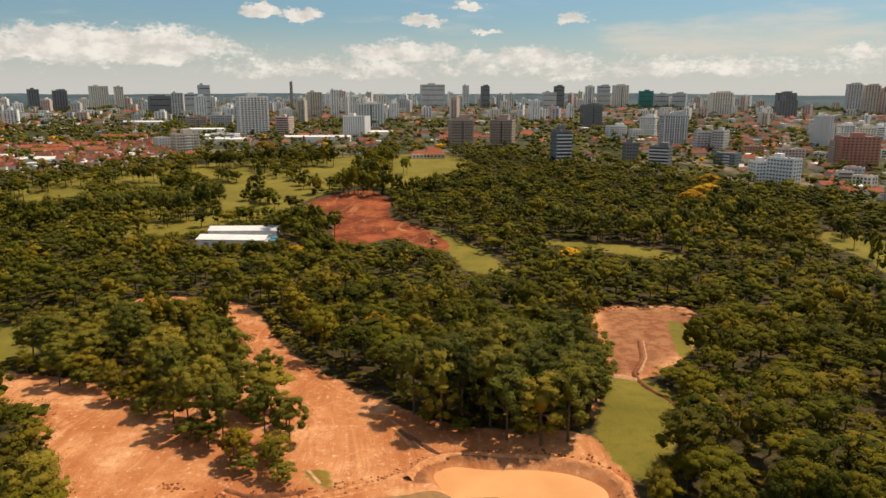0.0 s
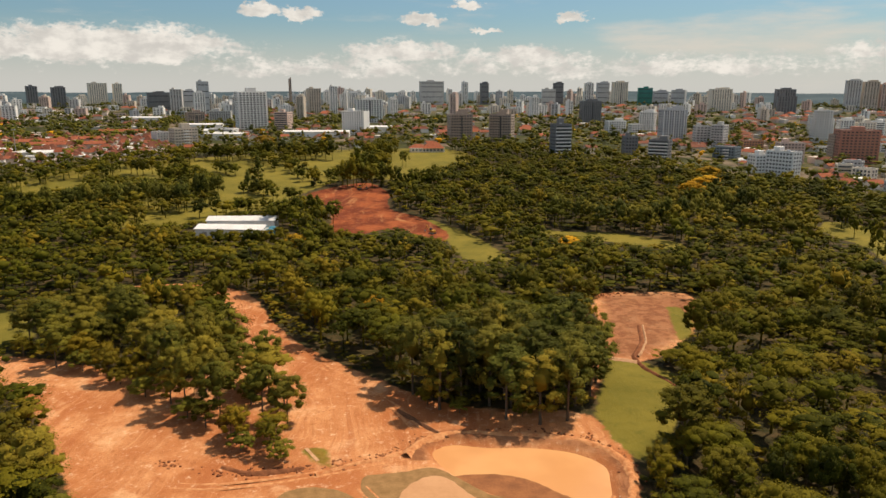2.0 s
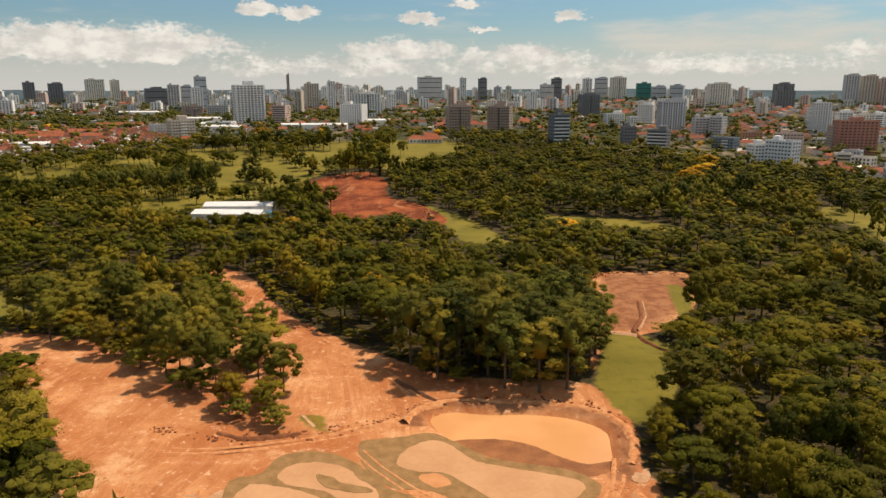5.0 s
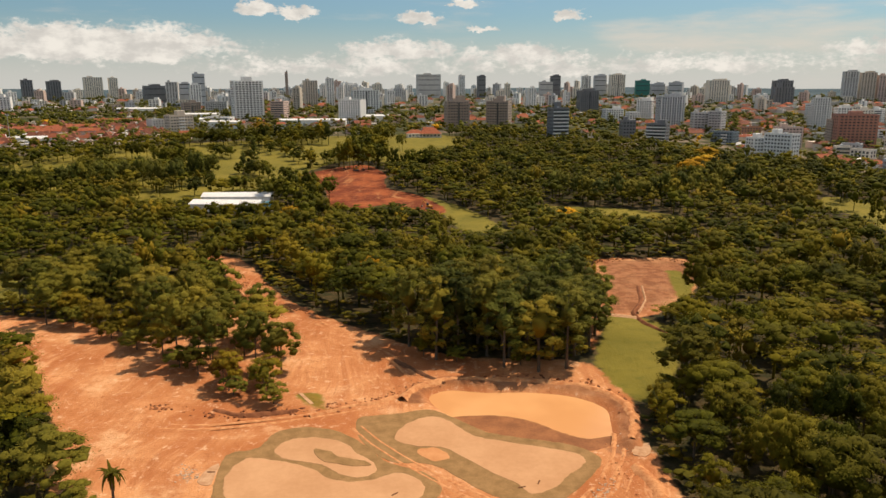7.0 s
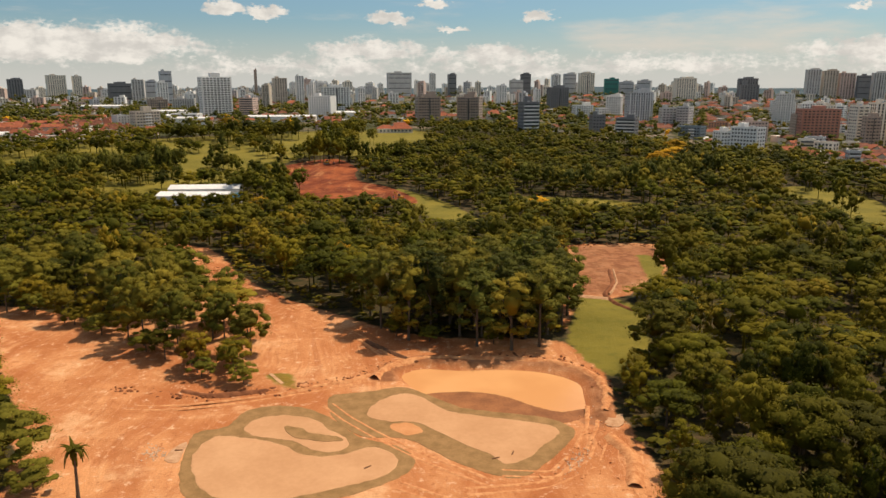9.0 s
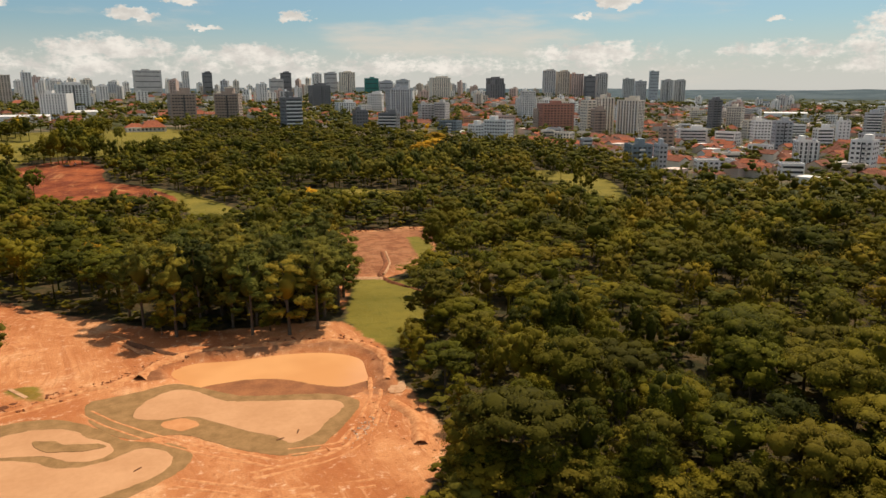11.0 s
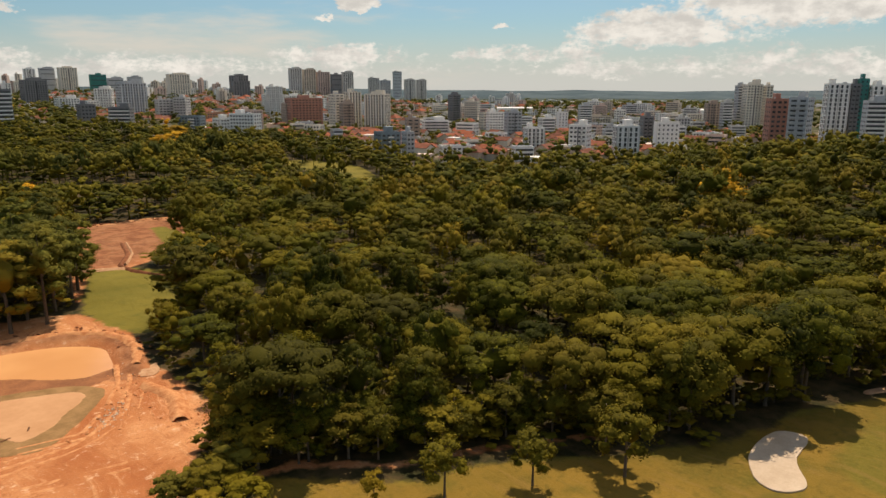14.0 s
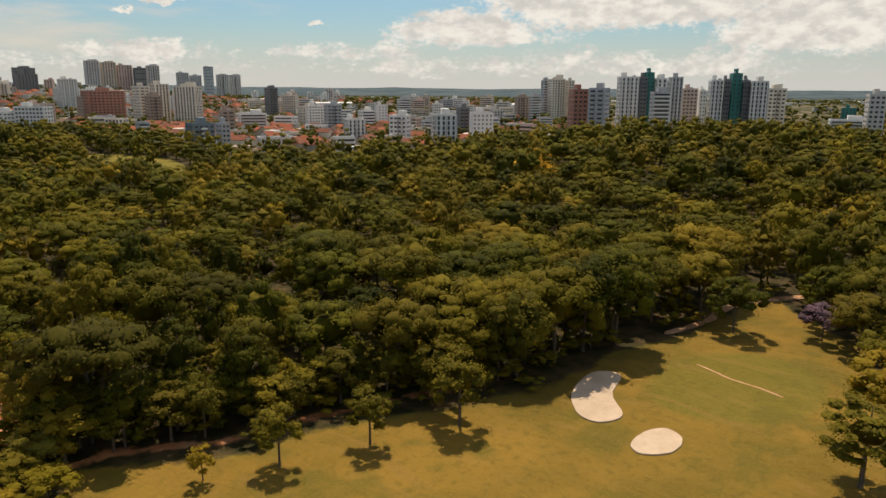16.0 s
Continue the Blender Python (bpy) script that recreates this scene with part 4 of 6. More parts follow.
def facade_piece(name, mesh, parent, x, y, z, sx, sy, sz):
    return child(name, mesh, parent, Matrix.LocRotScale((x, y, z), None, (sx, sy, sz)))


def glazing(mesh, parent, x, y, z, sx, sy, sz):
    return tagged(facade_piece("glazing", mesh, parent, x, y, z, sx, sy, sz), kind="stuff")


def building(x, y, w, d, h, off, wall, style, label, lift=0.0, fine=True, name="apartment_building"):
    """A flat-roofed block that turns its long front to the drone, off degrees to the side."""
    r = math.hypot(x, y)
    rot = -math.atan2(x, y) + radians(off)
    top = new(name)
    top.matrix_basis = Matrix.LocRotScale((x, y, height(x, y)), Euler((0, 0, rot)), None)
    tagged(top, label, "building", "town buildings")
    built.append((x, y, max(w, d) * 0.6))
    mat = WALLS[wall]
    child("wall", body_mesh(w, d, h, mat), top)
    child("roof", from_bm("roof", box_bm(w - 0.72, d - 0.72, 0.3, h - 1.1), ROOF_GREY), top, label="grey flat roof")
    lift = lift or (3.2 if h > 16 else 0.0)
    turn = (int(abs(x) * 7 + abs(y) * 3) % 10) / 10
    if h > 26 and turn > 0.65 and style != "plain":
        child("penthouse", body_mesh(w * (0.2 + 0.4 * turn), d * 0.7, 3.4, mat), top, pose(w * (turn - 0.65) * 0.3, 0, h - 0.9))
    if lift > 0.5:
        child("lift_house", from_bm("lift_house", box_bm(w * (0.22 + 0.2 * turn), min(d * 0.5, 7), lift + 1.0, h - 0.95, 0.12, at=(w * (turn - 0.5) * 0.5, 0)), mat), top)
    if r < 1100 and turn < 0.5:
        child("roof_tank", from_bm("roof_tank", box_bm(2.4, 2.4, 2.0, h - 0.9, 0.2, at=(w * (0.3 - turn), -d * 0.15)), WALLS["slate"]), top)
    floors = max(2, round(h / 3.1))
    step = (h - 0.9) / floors
    side = 1 if off > 0 else -1
    group = 1 if r < 900 and fine else 2 if r < 1250 else 4
    trim = {"white": "grey", "dark": "white", "cream": "beige", "brick": "pink", "brown": "beige"}.get(wall, "white")
    bays = max(2, min(9, round(w / (3.3 if r < 1250 else 5.5))))
    flank = max(2, min(4, round(d / 4.2)))
    fill = 0.42 if style == "verticals" else 0.34 if style == "plain" else 0.56 if r < 1250 else 0.46
    for k in range(0, floors, group):
        m = min(group, floors - k)
        z, tall = step * (k + 0.5 * m + 0.02), step * m
        high = tall * (0.78 if style == "verticals" else 0.44) if m == 1 else tall * 0.94
        if style == "bands":
            for j in range(m if r < 1250 else 1):
                facade_piece("window", WINDOW, top, 0, -d / 2 - 0.02, step * (k + j + 0.55) if r < 1250 else z, w * 0.9, 0.1, step * 0.46)
                if r < 1000 and fine:
                    facade_piece("balcony", SLABS[trim], top, 0, -d / 2 - 0.25, step * (k + j + 0.13), w * 0.96, 0.6, step * 0.34)
        elif style == "balcony":
            glazing(pane_row(max(2, bays // 2 * 2), m, 0.62), top, 0, -d / 2 - 0.02, z, w * 0.92, 0.1, high)
            for j in range(m):
                for f in (-0.26, 0.26):
                    facade_piece("balcony", SLABS[wall], top, w * f, -d / 2 - 0.65, step * (k + j + 0.16), w * 0.38, 1.3, step * 0.40)
        else:
            glazing(pane_row(bays, m, fill), top, 0, -d / 2 - 0.02, z, w * 0.94, 0.1, high)
            if style == "grid" and m == 1 and turn > 0.5:
                facade_piece("balcony", SLABS[trim], top, w * (turn - 0.6), -d / 2 - 0.5, step * (k + 0.16), w * 0.26, 1.0, step * 0.36)
        if off and style != "plain":
            if r < 1250:
                row = child("glazing", pane_row(flank, m, 0.42), top, Matrix.LocRotScale((side * (-w / 2 - 0.02), 0, z), Euler((0, 0, math.pi / 2)), (d * 0.9, 0.1, high)))
                tagged(row, kind="stuff")
    if style == "verticals" and r < 1300:
        for c in range(bays // 2 + 1):
            facade_piece("pier", SLABS["white" if wall != "white" else "grey"], top, w * (2 * c / max(2, bays) - 0.5), -d / 2 - 0.2, h * 0.49, min(0.9, w / bays * 0.2), 0.5, h * 0.94)
    # Dark glass strip laid on the front for a shaded upright recess.
    if style in ("grid", "balcony") and turn > 0.6 and h > 20:
        facade_piece("stair_window", WINDOW, top, w * 0.02, -d / 2 - 0.06, h * 0.48, w * 0.05, 0.14, h * 0.9)
    return top


building(-259, 974, 39.8, 16.0, 54.3, 18, "white", "balcony", "white apartment tower with stacked curved balconies", lift=5.0)
building(-285, 787, 26.9, 14.0, 19.5, 25, "beige", "grid", "beige stepped apartment block with dark window columns", lift=4.6)
building(-312, 790, 13.6, 14.0, 15.1, 25, "grey", "plain", "plain grey block with blank walls")
building(-275, 899, 31.7, 20.0, 11.2, -20, "white", "bands", "low white office building with flat roof")
building(-367, 1066, 25.2, 14.0, 22.4, 15, "brown", "grid", "brown mid-rise block with small windows")
building(-350, 1134, 33.1, 14.0, 21.1, -10, "grey", "grid", "grey mid-rise block beside the white tower")
building(-115, 942, 30.8, 18.0, 30.4, -25, "white", "plain", "white and grey block with blank side wall")
building(-123, 1182, 43.2, 16.0, 37.3, 12, "white", "grid", "pair of joined white and grey apartment towers")
building(-219, 1439, 14.8, 12.0, 53.1, 10, "white", "verticals", "slim white tower with a mast-like top")
building(-257, 1434, 25.6, 14.0, 49.0, 20, "beige", "grid", "beige apartment tower on the ridge")
building(-219, 987, 18.6, 22.0, 27.1, -20, "pink", "bands", "long low pinkish building")
building(-31, 1799, 59.2, 18.0, 55.8, 8, "grey", "bands", "broad pale grey office slab on the ridge")
building(437, 1816, 37.4, 16.0, 56.3, 22, "cream", "grid", "cream apartment tower with a stepped top")
building(401, 1844, 30.5, 14.0, 55.5, 12, "slate", "bands", "grey glass tower on the skyline")
building(371, 1870, 23.6, 12.0, 54.7, 5, "white", "grid", "slim white tower on the skyline")
building(507, 1839, 34.7, 16.0, 43.6, 10, "teal", "bands", "dark green glass tower on the skyline")
building(537, 1810, 34.1, 16.0, 35.2, 10, "slate", "bands", "grey slab on the skyline")
building(570, 1769, 32.5, 16.0, 37.7, -15, "slate", "bands", "pale slate tower on the skyline")
building(576, 1519, 43.3, 18.0, 45.3, 20, "cream", "verticals", "broad cream tower with tall ribs")
building(279, 1785, 24.5, 14.0, 52.3, 8, "dark", "bands", "black glass tower on the skyline")
building(255, 1779, 32.7, 14.0, 37.9, 8, "grey", "bands", "grey stepped block on the skyline")
building(102, 1855, 19.5, 16.0, 54.0, 15, "dark", "bands", "black tower on the skyline")
building(51, 1805, 14.9, 12.0, 54.1, 10, "white", "grid", "slim white tower with pointed top")
building(18, 824, 25.9, 18.0, 32.1, 12, "brown", "balcony", "brown brick apartment block with stepped roof", lift=5.4)
building(67, 836, 26.0, 18.0, 31.3, -14, "brown", "balcony", "brown brick apartment block among trees", lift=5.6)
building(106, 654, 15.0, 16.0, 32.5, 20, "dark", "bands", "dark tower with white floor bands", lift=5.0)
building(229, 1135, 30.3, 16.0, 36.4, 22, "dark", "grid", "dark grey apartment tower")
building(274, 867, 28.6, 18.0, 39.2, 22, "slate", "verticals", "grey tower with tall white ribs", lift=4.4)
building(301, 841, 17.1, 16.0, 24.6, 15, "grey", "balcony", "grey balconied apartment slab")
building(317, 829, 14.5, 16.0, 28.2, -20, "grey", "balcony", "grey balconied apartment slab with roof tank")
building(228, 961, 24.1, 16.0, 17.1, 20, "white", "grid", "white apartment row on the slope")
building(248, 936, 14.1, 16.0, 15.2, 20, "white", "grid", "white stepped apartment row on the slope")
building(276, 979, 19.7, 14.0, 29.4, -15, "white", "verticals", "white apartment tower with ribs")
building(177, 684, 12.0, 14.0, 19.1, 15, "dark", "grid", "dark brick apartment block at the wood's rim")
building(204, 677, 18.3, 14.0, 19.0, -15, "dark", "bands", "dark low block with white balcony bands")
building(293, 742, 23.0, 16.0, 12.9, -22, "blue", "grid", "blue-grey apartment block with white columns")
building(357, 835, 23.1, 16.0, 12.5, 18, "orange", "grid", "orange brick building with a cream top")
building(283, 637, 18.5, 14.0, 18.1, 30, "white", "grid", "pale apartment slab with rows of small windows")
building(296, 623, 25.0, 14.0, 22.8, -30, "white", "grid", "white apartment slab with blank end wall")
building(351, 728, 23.9, 16.0, 21.0, 20, "pink", "grid", "pinkish apartment block behind the white slab")
building(414, 756, 12.7, 24.0, 26.4, 15, "brown", "grid", "shaded brick flank of a tall apartment block")
building(423, 738, 37.2, 24.0, 32.7, 18, "brick", "grid", "large red brick apartment tower with many window rows")
building(495, 946, 24.4, 16.0, 29.6, 20, "white", "verticals", "white ribbed apartment tower")
building(528, 951, 17.5, 16.0, 27.5, 20, "white", "verticals", "white ribbed apartment tower")
building(548, 940, 21.1, 16.0, 25.7, 20, "cream", "verticals", "cream ribbed apartment tower")
building(668, 1418, 33.8, 16.0, 34.3, 10, "dark", "grid", "dark tower with a lift house", lift=8.3)
building(-885, 1859, 43.2, 18.0, 59.0, 12, "cream", "verticals", "cream ribbed tower on the ridge")
building(-842, 1877, 20.8, 14.0, 57.5, 12, "cream", "verticals", "slim cream tower on the ridge")
building(-965, 1703, 22.6, 16.0, 49.5, 10, "dark", "grid", "dark tower on the ridge")
building(-917, 1730, 29.8, 16.0, 46.7, 10, "dark", "grid", "dark tower on the ridge")
building(-474, 1431, 21.1, 14.0, 61.6, 10, "slate", "bands", "slate-blue glass tower in the town")
building(-462, 1371, 20.1, 14.0, 42.2, 10, "white", "verticals", "white ribbed block before a slate tower")
building(-541, 1471, 22.9, 14.0, 45.0, -10, "grey", "grid", "grey tower on the ridge")
building(-533, 1516, 21.3, 14.0, 41.3, 10, "slate", "bands", "slate tower on the ridge")
building(-595, 1514, 42.7, 14.0, 36.5, 10, "dark", "bands", "long dark slab on the ridge")
building(-362, 1715, 6.7, 6.0, 63.1, 0, "brown", "plain", "thin brown water tower")
building(720, 1539, 38.8, 16.0, 43.3, 15, "dark", "grid", "dark tower with white window panels")
building(491, 938, 19.3, 16.0, 40.8, 15, "white", "verticals", "white ribbed tower with a flat canopy roof")
building(857, 1530, 27.9, 16.0, 62.1, 15, "grey", "verticals", "grey ribbed tower on the hill")
building(890, 1523, 29.5, 16.0, 61.1, 15, "beige", "verticals", "beige ribbed tower on the hill")
building(920, 1510, 29.7, 16.0, 57.9, 15, "pink", "verticals", "pinkish ribbed tower on the hill")
building(941, 1486, 23.8, 16.0, 54.8, 15, "dark", "bands", "dark tower on the hill")
building(975, 1488, 25.6, 16.0, 62.0, 15, "grey", "grid", "grey tower on the hill")
building(428, 676, 10.6, 18.0, 39.4, 25, "cream", "balcony", "cream apartment tower with shaded balconies")
building(454, 685, 14.6, 18.0, 41.7, 25, "cream", "verticals", "cream apartment tower with tall ribs")
building(424, 650, 12.5, 10.0, 30.7, 25, "brown", "balcony", "brown balcony stack before a cream tower")
building(465, 651, 23.1, 18.0, 40.3, -22, "cream", "verticals", "cream apartment tower with blank end wall", lift=4.1)
building(1815, 2402, 34.2, 20.0, 117.9, 10, "slate", "bands", "slate glass tower far beyond the town")
building(1333, 1887, 32.7, 20.0, 72.5, 10, "grey", "grid", "grey tower block far off")
building(1392, 1907, 33.4, 20.0, 68.0, 10, "slate", "grid", "slate tower block far off")
building(1424, 1820, 32.5, 20.0, 73.3, 10, "grey", "grid", "grey tower block far off")
building(1484, 1837, 33.3, 20.0, 74.8, 10, "grey", "grid", "grey tower block far off")
building(281, 383, 13.4, 16.0, 18.5, 18, "blue", "grid", "blue-grey apartment block with white window frames")
building(299, 384, 5.3, 12.4, 18.4, 18, "slate", "grid", "slate-grey apartment block with balconies")
building(302, 478, 7.2, 10.0, 12.9, 15, "slate", "bands", "small grey block with a blank wall")
building(619, 698, 11.5, 14.0, 39.3, 25, "dark", "balcony", "slim dark apartment tower with pale flank")
building(660, 708, 18.2, 14.0, 30.2, -15, "cream", "grid", "cream apartment tower in the town")
building(388, 492, 11.0, 12.0, 22.3, 10, "brown", "balcony", "brown brick block with balconies")
building(456, 542, 24.9, 14.0, 17.5, 10, "white", "bands", "low white building with shade roofs")
building(541, 545, 15.9, 14.0, 23.4, 15, "white", "grid", "white mid-rise with grey balconies")
building(511, 490, 14.3, 14.0, 26.0, 15, "slate", "balcony", "grey balconied mid-rise in the town")
building(421, 381, 13.6, 14.0, 18.1, 15, "white", "verticals", "pale block with tall white piers")
building(1152, 970, 33.1, 30.0, 2.9, 0, "white", "plain", "white domed hall far off")
building(413, 329, 12.8, 14.0, 22.3, -15, "white", "grid", "white block with a narrow window strip")
building(619, 519, 10.7, 14.0, 22.5, 10, "white", "plain", "white blank-walled block in the town")
building(713, 562, 14.9, 14.0, 27.2, 10, "slate", "bands", "slate low tower in the town")
building(363, 255, 13.0, 14.0, 24.6, 12, "white", "verticals", "white apartment block with dark red panels", lift=3.2)
building(539, 358, 9.0, 12.0, 24.9, 15, "dark", "balcony", "dark apartment block with pale flank")
building(481, 302, 16.6, 14.0, 23.1, 10, "white", "plain", "white blank hall wall")
building(725, 547, 22.7, 14.0, 14.5, 10, "beige", "grid", "beige mid-rise in the town")
building(794, 440, 14.2, 14.0, 30.6, 15, "brown", "grid", "brown mid-rise beside pale towers")
building(784, 417, 10.3, 14.0, 32.2, 15, "grey", "bands", "grey mid-rise in the town")
building(811, 417, 6.7, 12.0, 50.7, 20, "slate", "bands", "slate flank of a tower")
building(806, 399, 17.4, 16.0, 51.8, 20, "cream", "grid", "cream tower with a regular window grid", lift=5.3)
building(820, 388, 7.4, 12.0, 50.5, 20, "cream", "grid", "cream tower behind the brick block")
building(466, 214, 10.2, 14.0, 39.5, 15, "brick", "grid", "dark red brick apartment block")
building(467, 199, 11.2, 14.0, 40.0, -15, "slate", "balcony", "slate balconied flank of a brick block")
building(568, 218, 14.0, 14.0, 51.1, 15, "white", "verticals", "white tower with dark balcony stack")
building(573, 208, 5.7, 12.0, 51.0, 15, "dark", "balcony", "dark balcony stack of a white tower")
building(576, 204, 6.1, 12.0, 54.5, 15, "teal", "plain", "green panelled lift shaft of a white tower")
building(575, 194, 7.9, 12.0, 49.9, 15, "white", "verticals", "white tower with green panels")
building(538, 181, 11.9, 12.0, 39.0, 15, "slate", "bands", "pale slate block before the towers")
building(588, 186, 8.9, 12.0, 50.9, 15, "slate", "verticals", "slate and white tower")
building(620, 184, 12.2, 12.0, 42.3, 10, "pink", "grid", "pink apartment block in the town")
building(633, 177, 5.1, 12.0, 40.9, 10, "white", "plain", "white flank of an apartment block")
building(560, 147, 8.5, 12.0, 47.8, 12, "white", "verticals", "white tower with green panels")
building(564, 141, 4.2, 12.0, 47.8, 12, "dark", "balcony", "dark balcony stack of a white tower")
building(567, 135, 6.8, 12.0, 52.6, 12, "teal", "plain", "green lift shaft of a white tower")
building(567, 128, 4.2, 12.0, 47.6, 12, "dark", "balcony", "dark balcony stack of a white tower")
building(567, 119, 11.6, 12.0, 47.0, 12, "white", "verticals", "white tower with green panels")
building(617, 116, 13.1, 14.0, 42.6, 10, "cream", "grid", "cream apartment block with small windows")
building(903, 94, 14.6, 14.0, 21.5, 0, "teal", "plain", "dark green block in the town")
building(566, 44, 10.0, 14.0, 38.5, 10, "grey", "grid", "grey apartment block at the wood's rim")
building(707, 73, 29.2, 20.0, 17.1, 5, "white", "bands", "long low white hall")
building(1300, 169, 34.1, 20.0, 5.0, 5, "slate", "bands", "slate low block far off")

def clear(x, y, room):
    return all((x - a) ** 2 + (y - b) ** 2 > (r + room) ** 2 for a, b, r in built)


# Further blocks that fill the town and the ridge behind it.
fill = np.random.default_rng(21)
heroes = list(built)
shades = ["white", "white", "white", "white", "cream", "cream", "grey", "beige", "pink", "slate"]
words = {"white": "white", "cream": "cream", "grey": "grey", "beige": "beige", "pink": "pinkish", "slate": "slate-grey", "brown": "brown"}


def in_front(x, y, h, room):
    """Whether a block here would hide one of the known buildings."""
    az, r, top = math.degrees(math.atan2(x, y)), math.hypot(x, y), height(x, y) + h
    for a, b, wide in heroes:
        far = math.hypot(a, b)
        if r < far and abs(math.degrees(math.atan2(a, b)) - az) < math.degrees((wide + room) / far) * 1.1 and top > height(a, b) + 14 - (far - r) * 0.004:
            return True
    return False


for _ in range(900):
    if len(built) > 232:
        break
    az, r = fill.uniform(27, 63), fill.uniform(470, 1250)
    x, y = r * math.sin(radians(az)), r * math.cos(radians(az))
    h, w = fill.choice([7, 9, 12, 15, 20]) * fill.uniform(0.9, 1.15), fill.uniform(12, 24)
    if town_edge(x, y) > 45 and clear(x, y, w * 0.6 + 4) and not in_front(x, y, h, w * 0.4):
        shade = str(fill.choice(shades))
        building(x, y, w, fill.uniform(10, 15), h, fill.choice([-25, -12, 12, 25]), shade, str(fill.choice(["grid", "bands"])), f"{words[shade]} mid-rise block among red-roofed houses", fine=len(built) < 140)
for _ in range(6000):
    if len(built) > 560:
        break
    az, r = fill.uniform(-33, 47), fill.uniform(1320, 2150)
    if az > 24 and fill.random() < 0.72:
        continue
    x, y = r * math.sin(radians(az)), r * math.cos(radians(az))
    h, w = (fill.uniform(9, 28) if az < -12 or az > 23 else fill.uniform(12, 42)), fill.uniform(9, 21)
    if clear(x, y, w * 0.6) and not in_front(x, y, h, w * 0.4):
        shade = str(fill.choice(shades))
        building(x, y, w, fill.uniform(10, 16), h, fill.choice([-18, 12, 20]), shade, str(fill.choice(["grid", "grid", "verticals", "plain"])), f"{words[shade]} apartment tower block on the city ridge", name="tower_block")


def house_meshes(w, d, h, rise, roof):
    """Walls with gables under a tiled saddle roof with eaves."""
    bm = box_bm(w, d, h + 2, -2)
    for s in (-1, 1):
        a = [bm.verts.new(p) for p in ((s * w / 2, -d / 2, h), (s * w / 2, d / 2, h), (s * w / 2, 0, h + rise * 0.92))]
        bm.faces.new(a)
    walls = bm
    bm = bmesh.new()
    e = 0.5
    drop = rise * e / (d / 2)
    for s in (-1, 1):
        lower = [(-w / 2 - e, s * (d / 2 + e), h - drop), (w / 2 + e, s * (d / 2 + e), h - drop), (w / 2 + e, 0, h + rise), (-w / 2 - e, 0, h + rise)]
        v = [bm.verts.new(p) for p in lower] + [bm.verts.new((p[0], p[1], p[2] + 0.22)) for p in lower]
        for f in ((0, 1, 2, 3), (7, 6, 5, 4), (0, 4, 5, 1), (1, 5, 6, 2), (3, 7, 4, 0), (2, 6, 7, 3)):
            bm.faces.new([v[i] for i in f])
    return walls, bm


HOUSES = []
for k, (w, d, h, rise, wall, roof) in enumerate(((12, 8, 4.5, 2.4, "white", ROOF_TILE), (15, 9, 6.5, 2.6, "cream", ROOF_TILE), (10, 8, 6, 2.2, "pink", ROOF_BRIGHT), (18, 10, 5, 2.8, "beige", ROOF_TILE))):
    a, b = house_meshes(w, d, h, rise, roof)
    HOUSES.append((from_bm("wall", a, WALLS[wall]), from_bm("roof", b, roof), ("white-walled", "cream two-storey", "pinkish two-storey", "long beige")[k]))


def house(x, y, k, rot, scale=1.0):
    walls, roof, word = HOUSES[k]
    top = new("house")
    top.matrix_basis = Matrix.LocRotScale((x, y, height(x, y)), Euler((0, 0, rot)), (scale,) * 3)
    child("wall", walls, top)
    child("roof", roof, top, label="red clay tile roof")
    tagged(top, f"{word} house with red tiled saddle roof", "house", "town houses")


def town_places(n, r0, r1, az0, az1, room, seed):
    g = np.random.default_rng(seed)
    made = []
    while n:
        n -= 1
        az, r = radians(g.uniform(az0, az1)), math.sqrt(g.uniform(r0**2, r1**2))
        x, y = r * math.sin(az), r * math.cos(az)
        if town_edge(x, y) > 18 and clear(x, y, room):
            made.append((x, y))
    return np.array(made)


near_houses = np.r_[town_places(170, 440, 800, 28, 62, 7, 3), town_places(70, 700, 1000, -24, 24, 8, 4)]
for x, y in near_houses[:230]:
    house(x, y, int(fill.integers(4)), fill.choice([0.3, 0.3 + math.pi / 2]) + fill.uniform(-0.2, 0.2), fill.uniform(0.8, 1.1))


